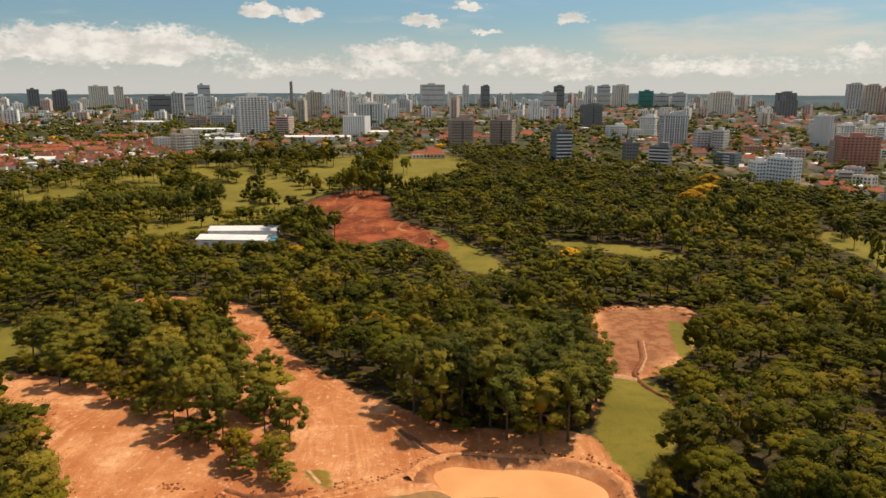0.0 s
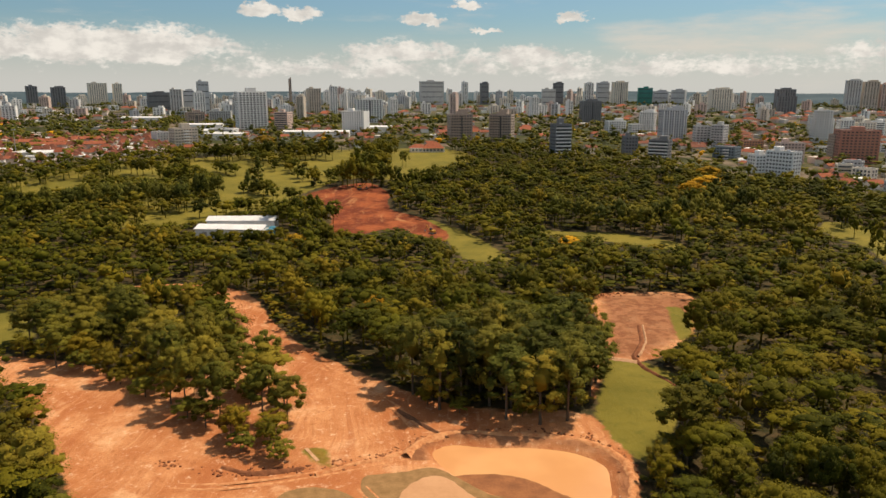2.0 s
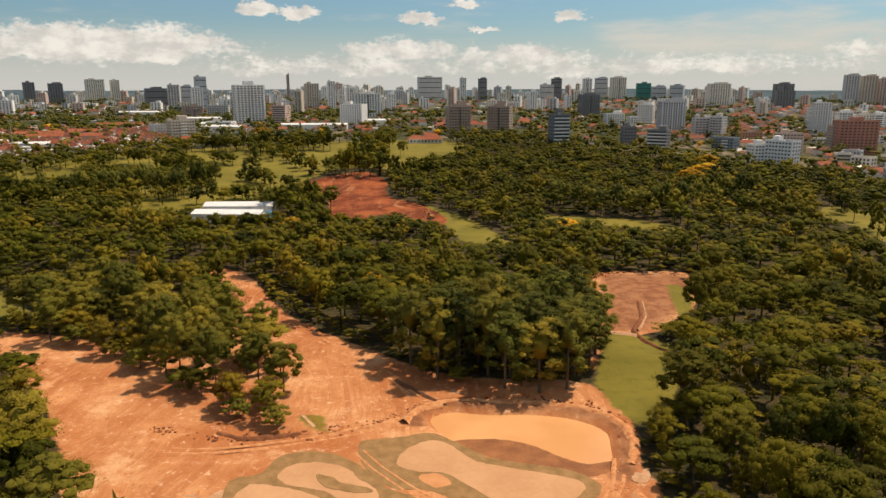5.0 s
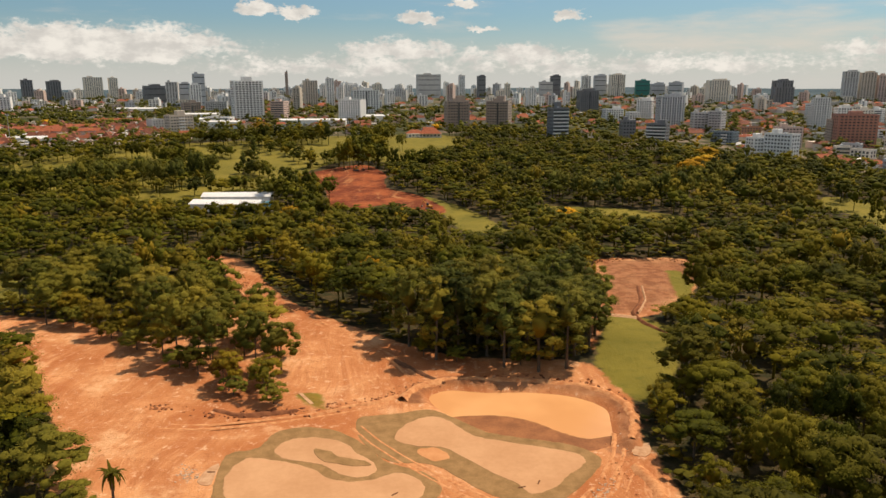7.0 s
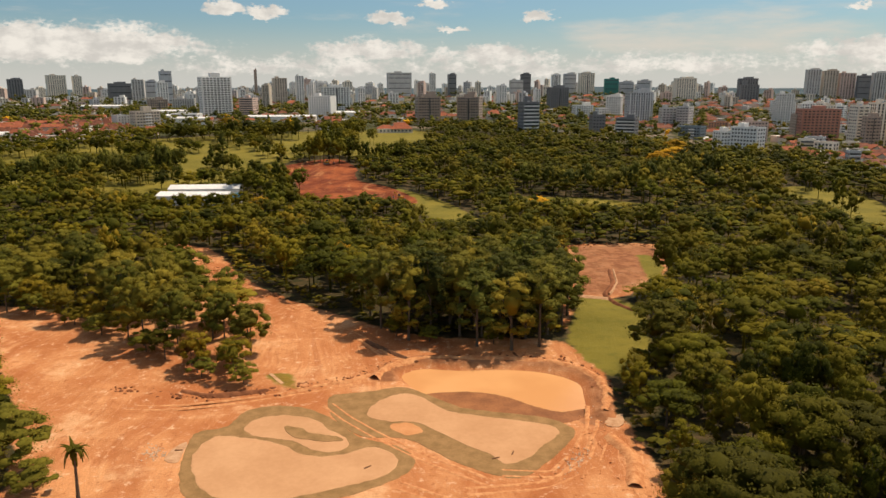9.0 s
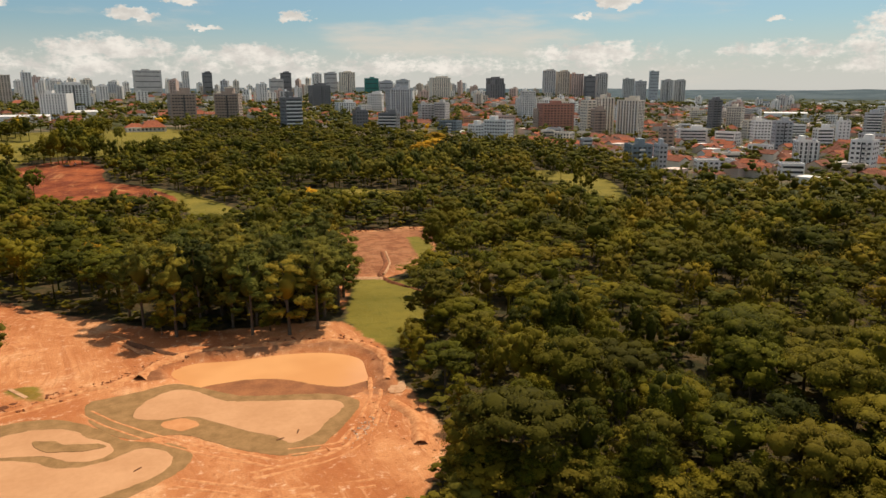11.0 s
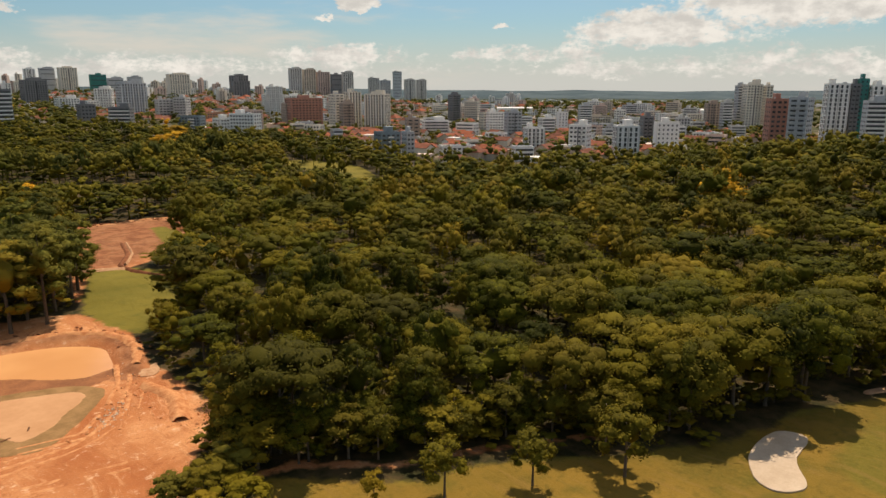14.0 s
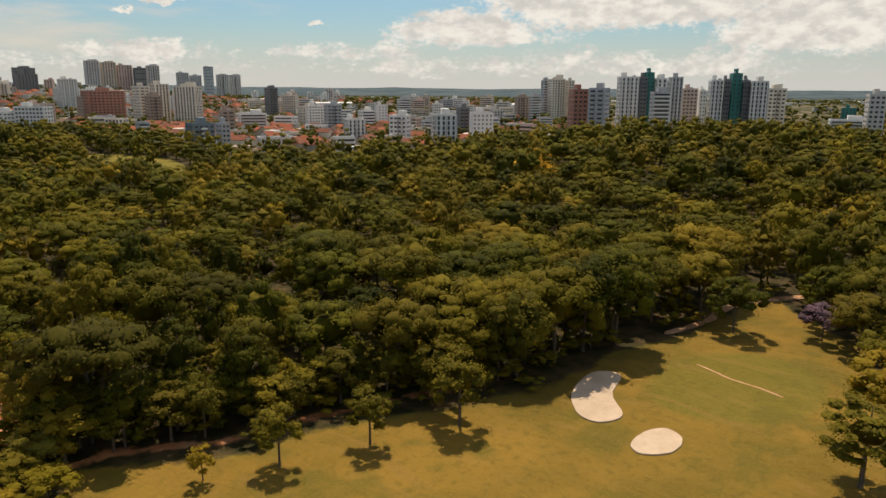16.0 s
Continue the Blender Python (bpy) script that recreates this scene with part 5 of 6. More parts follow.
def far_roofs(places, seed, small=1.0):
    """The many small houses further off, as one mesh for walls and one for roofs."""
    g = np.random.default_rng(seed)
    box = np.array([(sx, sy, z) for z in (-2, 1) for sx, sy in ((-1, -1), (1, -1), (1, 1), (-1, 1))], float)
    box_f = np.array([(0, 1, 5, 4), (1, 2, 6, 5), (2, 3, 7, 6), (3, 0, 4, 7), (4, 5, 6, 7)])
    roof = np.array([(-1.1, -1.15, 0.95), (1.1, -1.15, 0.95), (1.1, 1.15, 0.95), (-1.1, 1.15, 0.95), (-0.55, 0, 1.6), (0.55, 0, 1.6)])
    roof_q, roof_t = np.array([(0, 1, 5, 4), (2, 3, 4, 5)]), np.array([(1, 2, 5), (3, 0, 4)])
    wv, wf, rv, rq, rt = [], [], [], [], []
    for k, (x, y) in enumerate(places):
        a = g.choice([0.3, 1.87]) + g.uniform(-0.25, 0.25)
        c, s = math.cos(a), math.sin(a)
        size = np.array([g.uniform(4.5, 9), g.uniform(4, 6), g.uniform(3.5, 6.5)]) * [small, small, 1.0]
        turn = np.array([[c, -s, 0], [s, c, 0], [0, 0, 1]])
        at = np.array([x, y, height(x, y)])
        wv.append((box * size) @ turn.T + at)
        wf.append(box_f + 8 * k)
        if k % 9 in (1, 4, 6, 8):
            continue
        rv.append((roof * size) @ turn.T + at)
        rq.append(roof_q + 6 * len(rq))
        rt.append(roof_t + 6 * len(rt))
    tagged(new("house_rows", mesh_of("house_rows", np.concatenate(wv), np.concatenate(wf), HOUSE_WALL)), "pale walls of many small far-off houses", "houses", kind="stuff")
    tagged(new("tiled_roofs", mesh_of("tiled_roofs", np.concatenate(rv), [np.concatenate(rq), np.concatenate(rt)], ROOF_TILE)), "red tiled roofs of many small far-off houses", "roofs", kind="stuff")


def pale_halls(places):
    """Low pale halls of the far plain, as one mesh."""
    g = np.random.default_rng(17)
    box = np.array([(sx, sy, z) for z in (-2, 1) for sx, sy in ((-1, -1), (1, -1), (1, 1), (-1, 1))], float)
    box_f = np.array([(0, 1, 5, 4), (1, 2, 6, 5), (2, 3, 7, 6), (3, 0, 4, 7), (4, 5, 6, 7)])
    verts = [box * [g.uniform(7, 28), g.uniform(6, 16), g.uniform(4, 9)] + [x, y, height(x, y)] for x, y in places]
    faces = [box_f + 8 * k for k in range(len(places))]
    tagged(new("far_halls", mesh_of("far_halls", np.concatenate(verts), np.concatenate(faces), WALLS["white"])), "pale halls and blocks scattered over the far plain", "halls", kind="stuff")


pale_halls(town_places(230, 1650, 3300, 36, 92, 6, 31))
far_roofs(np.r_[town_places(620, 800, 1700, 22, 66, 5, 5), town_places(420, 850, 1700, -35, 26, 5, 6), town_places(170, 430, 800, 30, 75, 5, 8)], 9)
far_roofs(town_places(420, 690, 960, -36, -21, 3, 41), 10, 0.62)
town_trees = np.r_[town_places(2000, 650, 1250, -36, 30, 1.5, 12), town_places(1700, 430, 1250, 28, 92, 1.5, 13), town_places(420, 900, 1500, -36, -13, 1.5, 18), town_places(420, 1250, 1800, 47, 63, 1.5, 19),
                    town_places(1900, 1200, 2300, -36, 40, 1.5, 14), town_places(1200, 1200, 2600, 38, 92, 1.5, 16)]
far_off = np.hypot(town_trees[:, 0], town_trees[:, 1]) > 1050
pick = rng.random(len(town_trees))
woodland("town_trees", TOWN, town_trees[(pick < 0.6) & ~far_off], 7, 14, (4.5, 8.0), "dark green street and garden trees between the houses", LEAF_PINE)
woodland("town_trees", TOWN, town_trees[(pick >= 0.6) & ~far_off], 6, 12, (4.0, 7.0), "olive-green garden trees between the houses", LEAF_OLIVE)
woodland("town_trees", SPECK, town_trees[far_off], 7, 14, (4.5, 8.0), "dark green trees of the far quarters of the town", LEAF_PINE)
plain_trees = town_places(550, 2300, 3900, -36, 92, 1.5, 20)
woodland("far_trees", SPECK, plain_trees, 6, 13, (9.0, 30.0), "far-off clumps of trees on the plain", LEAF_PINE)
gold_places = town_places(46, 600, 1300, -34, 60, 1.5, 15)
woodland("flowering_trees", TOWN, gold_places, 8, 12, (4.5, 7.0), "yellow flowering trees in the town", LEAF_GOLD)


# ---- things on the site ----
def long_shed(x, y, w, d, h, rise, rot, label, wall="white", cover=None, ribs=True, name="storage_shed", category="shed"):
    """A store shed with ribbed metal roof, standing on the land."""
    top = new(name)
    top.matrix_basis = Matrix.LocRotScale((x, y, height(x, y)), Euler((0, 0, rot)), None)
    walls, roof = house_meshes(w, d, h, rise, None)
    child("wall", from_bm("wall", walls, WALLS[wall]), top)
    roof_ob = child("roof", from_bm("roof", roof, cover or ROOF_WHITE), top, label="white metal roof" if cover is None else "red clay tile roof")
    rib = unit_box("rib", ROOF_WHITE)
    slope = math.atan2(rise, d / 2)
    for k in range(int(w / 1.5) if ribs else 0):
        for s in (-1, 1):
            child("rib", rib, roof_ob, Matrix.LocRotScale((-w / 2 + 0.4 + 1.5 * k, s * d / 4, h + rise / 2 + 0.27), Euler((-s * slope, 0, 0)), (0.12, math.hypot(d / 2, rise), 0.1)))
    door = unit_box("door", METAL)
    for k in range(4):
        child("door", door, top, Matrix.LocRotScale((-w * 0.36 + w * 0.24 * k, -d / 2 - 0.05, 1.5), None, (2.6, 0.12, 3.0)))
    return tagged(top, label, category, category + " rows")


long_shed(-112, 391, 37, 11, 5.0, 1.6, 0.04, "long white storage shed with a low metal roof")
long_shed(-112, 371, 36, 13, 4.5, 1.4, -0.06, "long white storage shed with a bright roof")


for x, y, w, d, h, rot, label in ((-160, 905, 82, 20, 6.5, 0.05, "very long white hall with a bright flat-pitched roof"), (-262, 868, 46, 26, 7.0, -0.1, "broad white hall below the white tower"), (-300, 905, 40, 18, 8.0, 0.1, "white hall with a long roof"),
                                 (-375, 668, 44, 16, 5.0, 0.3, "low white hall at the golf course's edge"), (-415, 690, 36, 16, 5.0, 0.3, "low grey-white hall at the golf course's edge"), (-95, 970, 50, 18, 8.0, 0.0, "pale long hall behind trees"),
                                 (-330, 1000, 46, 16, 9.0, 0.1, "pale long hall among trees"), (-480, 1150, 60, 16, 9.0, 0.1, "pale long hall among trees"), (305, 700, 30, 14, 5.0, -0.4, "low white hall beside the apartment slabs"),
                                 (900, 860, 60, 26, 9.0, -0.8, "large pale hall in the eastern town"), (1060, 560, 80, 30, 10.0, -1.1, "large pale hall in the eastern town"), (1150, 420, 70, 30, 9.0, -1.2, "large pale hall in the eastern town")):
    long_shed(x, y, w, d, h, 1.6, rot, label, ribs=False, name="industrial_hall", category="hall")
for x, y, w, rot in ((-408, 913, 56, 0.25), (-398, 735, 52, 0.35), (-372, 742, 40, 0.35), (-430, 770, 46, 0.45), (-405, 800, 40, 0.5)):
    long_shed(x, y, w, 11, 6.0, 2.6, rot, "long terrace of houses under an orange-red tile roof", "pink", ROOF_BRIGHT, False, "terrace_house", "terrace")


def water_tank(x, y):
    top = new("water_tank")
    top.matrix_basis = pose(x, y, height(x, y))
    bm = bmesh.new()
    bmesh.ops.create_cone(bm, cap_ends=True, segments=20, radius1=2.0, radius2=1.9, depth=3.6, matrix=Matrix.Translation((0, 0, 2.6)))
    child("tank", from_bm("tank", bm, BLUE_TARP, True), top)
    bm = bmesh.new()
    bmesh.ops.create_cone(bm, cap_ends=True, segments=20, radius1=2.1, radius2=0.4, depth=0.6, matrix=Matrix.Translation((0, 0, 4.7)))
    child("lid", from_bm("lid", bm, BLUE_TARP), top)
    child("stand", from_bm("stand", box_bm(4.2, 4.2, 0.9, -0.1, 0.08), WALLS["grey"]), top)
    tagged(top, "bright blue plastic water tank beside the white sheds", "tank")


water_tank(-91, 366)
water_tank(-91, 372)


def club_house(x, y):
    top = new("club_house")
    top.matrix_basis = Matrix.LocRotScale((x, y, height(x, y)), Euler((0, 0, 0.1)), None)
    bm = box_bm(34, 16, 6, -2)
    child("wall", from_bm("wall", bm, WALLS["cream"]), top)
    for cx, w, d, h in ((6, 22, 20, 6.0), (-9, 18, 15, 3.6)):
        bm = bmesh.new()
        low = [bm.verts.new((cx + sx * w / 2, sy * d / 2, 3.8)) for sx, sy in ((-1, -1), (1, -1), (1, 1), (-1, 1))]
        high = [bm.verts.new((cx + sx * w * 0.18, 0, 3.8 + h)) for sx in (-1, 1)]
        for f in ((low[0], low[1], high[1], high[0]), (low[2], low[3], high[0], high[1]), (low[1], low[2], high[1]), (low[3], low[0], high[0]), (low[3], low[2], low[1], low[0])):
            bm.faces.new(f)
        child("roof", from_bm("roof", bm, ROOF_BRIGHT), top, label="bright orange-red hipped tile roof")
    post = unit_box("post", WALLS["white"])
    for k in range(12):
        child("post", post, top, Matrix.LocRotScale((-16 + 2.9 * k, -9.6, 1.6), None, (0.35, 0.35, 4.6)))
    for k in range(9):
        child("window", WINDOW, top, Matrix.LocRotScale((-14 + 3.5 * k, -8.03, 2.0), None, (2.0, 0.1, 1.8)))
    tagged(top, "low club house with orange-red hipped roofs and a veranda", "club house")


club_house(-17, 716)


def digger(x, y, rot, size=1.0):
    """A small tracked excavator at rest."""
    top = new("excavator")
    top.matrix_basis = Matrix.LocRotScale((x, y, height(x, y)), Euler((0, 0, rot)), (size,) * 3)
    for s in (-1, 1):
        child("track", from_bm("track", box_bm(3.6, 0.6, 0.8, 0, 0.25, at=(0, s * 1.1)), WALLS["dark"]), top)
    child("house", from_bm("house", box_bm(2.8, 2.4, 1.2, 0.85, 0.12), YELLOW_PAINT), top, label="yellow machine body")
    child("cab", from_bm("cab", box_bm(1.2, 1.0, 1.5, 1.6, 0.15, at=(0.7, 0.6)), GLASS), top)
    v, q = tube([(0, 0, 0), (0.01, 0, 2.6), (0, 0, 4.2)], [0.2, 0.26, 0.16], 6)
    child("boom", mesh_of("boom", v, q, YELLOW_PAINT), top, Matrix.LocRotScale((1.2, -0.2, 1.7), Euler((0, radians(58), 0)), None))
    child("arm", mesh_of("arm", v, q, YELLOW_PAINT), top, Matrix.LocRotScale((4.7, -0.2, 3.9), Euler((0, radians(160), 0)), (0.7, 0.7, 0.72)))
    child("bucket", from_bm("bucket", box_bm(0.9, 1.0, 0.8, 0.5, 0.2, at=(5.7, -0.2)), WALLS["dark"]), top)
    tagged(top, "yellow tracked excavator parked on red earth", "excavator")


digger(-6, 376, 2.4)
digger(-62, 520, 0.5)


def ridge_of_earth(points, width, tall, mat, name, label, category):
    """A heaped bank or a ditch's spoil along a line, uneven in height."""
    pts = np.array(points, float)
    t = np.linspace(0, len(pts) - 1, len(pts) * 7)
    line = np.stack([np.interp(t, np.arange(len(pts)), pts[:, k]) for k in (0, 1)], -1)
    for _ in range(4):
        line[1:-1] = (line[:-2] + 2 * line[1:-1] + line[2:]) / 4
    d = np.gradient(line, axis=0)
    d /= np.linalg.norm(d, axis=1)[:, None]
    side = np.stack([-d[:, 1], d[:, 0]], -1)
    g = np.random.default_rng(5)
    rings = []
    for u, h in ((-1.2, -0.5), (-0.8, 0.1), (-0.35, 0.8), (0.0, 1.0), (0.4, 0.75), (0.85, 0.1), (1.2, -0.5)):
        p = line + side * (u * width / 2 * g.uniform(0.8, 1.2, len(line)))[:, None]
        rings.append(np.c_[p, terrain(p[:, 0], p[:, 1]) + h * tall * g.uniform(0.7, 1.25, len(line))])
    v = np.stack(rings, 1).reshape(-1, 3)
    i = np.arange(len(line) - 1)[:, None] * 7 + np.arange(6)[None]
    q = np.stack([i, i + 1, i + 8, i + 7], -1).reshape(-1, 4)
    tagged(new(name, mesh_of(name, v, q, mat, True)), label, category, kind="structure")


DARK_EARTH = earthy("dark_earth", (0.13, 0.045, 0.020), (0.30, 0.115, 0.05), 0.8)
ridge_of_earth([(65, 226), (63.7, 219.5), (62, 211), (58.6, 203), (56, 198), (56.8, 189), (59.6, 182.5), (61.5, 176)], 1.5, 0.5, DARK_EARTH, "ditch_bank", "winding bank of dark earth beside a ditch", "earth bank")
ridge_of_earth([(66.4, 226), (65, 219), (63.4, 211), (60, 203), (57.4, 198)], 0.9, 0.5, GRAVEL, "ditch_bank", "thin pale bank of sandy spoil along a ditch", "earth bank")
ridge_of_earth([(44, 199), (48, 197.5), (53, 195.5), (57, 193.5)], 2.2, 0.3, GRAVEL, "earth_bank", "pale sandy strip between lawn and clearing", "earth bank")
ridge_of_earth([(-11, 161.5), (-5.6, 155.1), (1.0, 147.2)], 1.4, 0.55, TIMBER, "earth_ridge", "straight dark ridge of turned earth by the pond", "earth bank")
ridge_of_earth([(-72, 236), (-68, 226), (-62, 214)], 2.4, 0.8, DARK_EARTH, "earth_ridge", "dark heap of turned earth by the wood", "earth bank")
ridge_of_earth([(-46, 134.5), (-40, 132), (-34, 133), (-29, 134)], 1.6, 0.5, DARK_EARTH, "earth_ridge", "low heap of dark earth under the grove", "earth bank")
# Strip of pale bare earth, built as a low flat box.
tagged(new("concrete_slab", from_bm("concrete_slab", box_bm(0.8, 6.5, 0.5, -0.2, 0.04), GRAVEL)), "narrow strip of pale brown earth in rough grass", "slab").matrix_basis = pose(-28.2, 139.6, 0.02, 0, 0, 33)


SPOIL = earthy("spoil", (0.42, 0.14, 0.048), (0.68, 0.34, 0.15), 0.9)
ridge_of_earth([(-8, 139), (-5, 145.5), (2, 149.5), (11, 149), (20, 148.6), (29, 146.8), (35.5, 142.5), (38.8, 136), (37.8, 128), (35.5, 121)], 3.4, 0.9, SPOIL, "earth_bank", "raised bank of orange earth round the pond", "earth bank")
ridge_of_earth([(34, 112), (36, 104), (33.5, 96)], 3.0, 0.7, SPOIL, "earth_bank", "combed bank of orange earth beside the wood", "earth bank")
ridge_of_earth([(-9, 141), (-13, 138), (-19, 136), (-26, 131.5)], 1.6, 0.45, SPOIL, "earth_bank", "low broken bank of orange earth", "earth bank")
# Wheel tracks pressed into the soft ground, in pairs.
for k, track in enumerate(([(-60, 128), (-45, 127), (-32, 130), (-20, 134), (-8, 139)], [(-16, 127), (-12, 121), (-6, 114), (2, 106), (12, 98)], [(28, 108), (32, 116), (34, 124)], [(8, 96), (20, 97), (29, 103), (32, 110)],
                           [(-2, 98), (10, 90), (24, 88)], [(-34, 190), (-22, 176), (-12, 164), (-6, 152)], [(14, 101), (22, 100), (26, 105)])):
    for side in (-0.9, 0.9):
        pts = np.array(track, float)
        d = np.gradient(pts, axis=0)
        pts = pts + np.stack([-d[:, 1], d[:, 0]], -1) / np.linalg.norm(d, axis=1)[:, None] * side
        ridge_of_earth([tuple(q) for q in pts], 0.8, 0.09, SPOIL, "wheel_track", "ridged wheel track in soft orange earth", "track")


# ---- single trees ----
def palm(x, y, tall):
    top = new("palm_tree")
    top.matrix_basis = pose(x, y, height(x, y) - 0.1)
    v, q = tube([(0, 0, -0.2), (0.1, 0, tall * 0.4), (0.15, 0.1, tall * 0.8), (0.2, 0.1, tall)], [0.32, 0.22, 0.2, 0.16], 8)
    child("trunk", mesh_of("trunk", v, q, BARK, True), top)
    verts, quads, n = [], [], 0
    g = np.random.default_rng(3)
    for k in range(34):
        a, droop = k * 2.4, g.uniform(0.2, 1.5)
        long = g.uniform(2.0, 2.7)
        for s in range(6):
            f0, f1 = s / 6, (s + 1) / 6
            for sign in (-1, 1):
                ring = []
                for f, w in ((f0, 0.0), (f1, 0.0), (f1, 0.35 * (1.1 - f1)), (f0, 0.35 * (1.1 - f0) + 0.05)):
                    out, zz = long * f * math.cos(f * droop * 0.7), long * f * math.sin(0.9 - f * droop * 1.6) - w * 0.5
                    ring.append((0.2 + math.cos(a) * out - math.sin(a) * w * sign, 0.1 + math.sin(a) * out + math.cos(a) * w * sign, tall + zz))
                verts += ring
                quads.append([n, n + 1, n + 2, n + 3])
                n += 4
    child("crown", mesh_of("crown", np.array(verts), np.array(quads), LEAF_OLIVE), top)
    tagged(top, "single palm with drooping fronds on bare earth", "palm")


palm(-49.2, 96.6, 8.0)
for x, y, tall, wide, kind, label in (
    (-64.0, 105.0, 11.0, 6.2, BRIGHT[0], "broad bushy green tree on the edge of the bare field"), (-80.0, 126.0, 13.0, 6.2, BRIGHT[1], "broad olive-green tree on the edge of the bare field"),
    (-94.0, 130.0, 12.6, 5.5, TALL[2], "tall drooping olive tree by the bare field"), (-56.5, 98.5, 5.2, 3.8, BRIGHT[1], "low round bush by the palm"), (-74, 115, 9.5, 5.0, BROAD[3], "bushy tree between broader ones at the field's edge"), (-72, 97, 8.5, 5.0, BRIGHT[0], "bushy green tree behind the palm"), (-79.0, 99.0, 7.6, 3.7, RUST, "rusty-leaved bush under broad trees"),
    (-64.0, 87.0, 7.6, 4.6, BRIGHT[1], "round olive bush by the bare field"), (-76.0, 83.0, 9.2, 5.1, BROAD[0], "bushy green tree by the bare field"), (-90.0, 91.0, 10.1, 5.5, BROAD[3], "green tree behind the field edge"), (-106.0, 135.0, 10.9, 5.5, BROAD[2], "olive tree behind the field edge"), (-116.0, 127.0, 10.9, 5.5, BROAD[1], "dark green tree behind the field edge"), (-118.0, 151.0, 10.9, 5.5, BROAD[0], "green tree by the field's upper edge"),
    (-101.0, 119.0, 11.8, 6.0, BROAD[3], "dark green tree behind the field edge"), (-92.0, 103.0, 10.9, 5.5, BROAD[1], "dark green tree behind the field edge"),
    (-37, 140.5, 9.0, 3.4, LIGHT[0], "low leafy tree at the tip of the grove"), (-55, 152, 8.0, 3.6, LIGHT[1], "low leafy bush in front of the grove"), (-68, 165, 8.5, 3.8, LIGHT[0], "yellow-green bush in front of the grove"),
    (-44, 141.5, 4.6, 3.0, BRIGHT[0], "low bright bush at the grove's front"), (-61, 157, 5.4, 3.6, BRIGHT[1], "round yellow-green bush at the grove's front"), (-76, 169, 6.0, 4.0, BRIGHT[0], "round olive bush at the grove's front"),
    (-86, 177, 5.0, 3.4, BROAD[2], "low bush in the grove's shade"), (-101, 187, 6.0, 4.2, BRIGHT[1], "wide olive bush at the grove's front"), (-34.5, 137.5, 5.0, 3.0, BRIGHT[0], "leafy bush at the tip of the grove"),
    (-4, 165, 5.0, 3.0, BROAD[1], "dark bush under the pond grove"), (4, 160.5, 4.2, 2.6, BRIGHT[1], "small bush under the pond grove"), (19, 158, 4.0, 2.6, BROAD[3], "low bush between bare trunks"),
    (-48, 148, 7.0, 3.0, RUST, "rusty bush under the grove"), (76, 202, 17.0, 5.0, BROAD[1], "round green tree standing out at the clearing's side"), (39, 196, 15.0, 6.5, RUST, "spreading tree with brownish crown by the clearing"),
    (51, 139, 17.0, 6.0, TALL[2], "tall spreading tree with bare side branches by the lawn"), (56, 148, 15.0, 5.5, TALL[2], "tall spreading olive tree by the lawn"),
    (25.5, 76.5, 3.6, 2.6, BRIGHT[0], "low round bush on the orange bank"), (29.5, 74.5, 4.6, 3.3, BROAD[2], "round bush between bank and lawn"), (33.0, 76.5, 5.4, 3.6, BRIGHT[1], "bushy green shrub at the wood's end"),
    (35.0, 81.5, 5.6, 3.6, BROAD[0], "round dark shrub at the wood's end"), (30.5, 69.5, 4.2, 3.2, BROAD[3], "low spreading bush by the lawn"), (26.0, 70.0, 3.4, 2.6, BROAD[2], "low bush on the bare bank"),
    (59.0, 51.8, 7.6, 3.0, LIGHT[0], "small round tree casting its shadow on the golf lawn"), (49.2, 56.5, 7.4, 3.0, LIGHT[1], "small leafy tree on the golf lawn"),
    (42.5, 61.0, 4.2, 1.7, LIGHT[0], "young thin tree on the golf lawn"), (69.0, 45.8, 9.5, 4.0, LIGHT[1], "leafy tree leaning out over the golf lawn"), (72, 51, 9.5, 3.8, LIGHT[0], "leafy tree at the wood's edge by the lawn"),
    (94.5, 45.5, 15.0, 7.0, BROAD[0], "large dark tree overhanging the sand bunker"), (101.5, 44, 16.0, 7.0, BROAD[3], "large dark tree shading the golf lawn"), (108.5, 42, 15.0, 6.5, BROAD[1], "large dark tree by the lawn's upper end"), (87, 48, 13.0, 6.0, BROAD[2], "broad olive tree by the lawn's edge"),
    (124, 26.5, 10.0, 5.0, BROAD[3], "wide dark tree standing alone at the lawn's end"), (128.5, 13.5, 6.5, 4.0, LILAC, "lilac-flowering jacaranda by the lawn"),
    (99, 2, 10.0, 5.5, BROAD[2], "dark drooping tree at the lawn's far side"), (112, 3, 9.0, 4.5, BROAD[0], "dark green tree at the lawn's far side"), (126, 8, 10.0, 5.0, BROAD[2], "olive tree at the lawn's far side"),
    (82, 3.5, 10.0, 5.0, TALL[2], "grey-green drooping tree on the lawn's edge"), (137, 14, 11.0, 5.0, BROAD[3], "green tree behind the lawn"), (131, 34, 12.0, 6.0, BROAD[2], "olive tree at the end of the lawn"),
    (-22, 223, 11.0, 4.6, GOLD, "yellow flowering tree in the dark wood"), (10, 236, 9.0, 2.6, GOLD, "small yellow flowering tree in the wood"),
    (-145, 556, 19.0, 5.5, CONE, "dark conical conifer on the fairway"), (-140, 506, 16.0, 5.0, CONE, "dark conical conifer among round trees"), (-96, 532, 15.0, 4.4, CONE, "small dark conifer by the red earth"),
):
    plant(kind, x, y, tall, label, wide=wide)
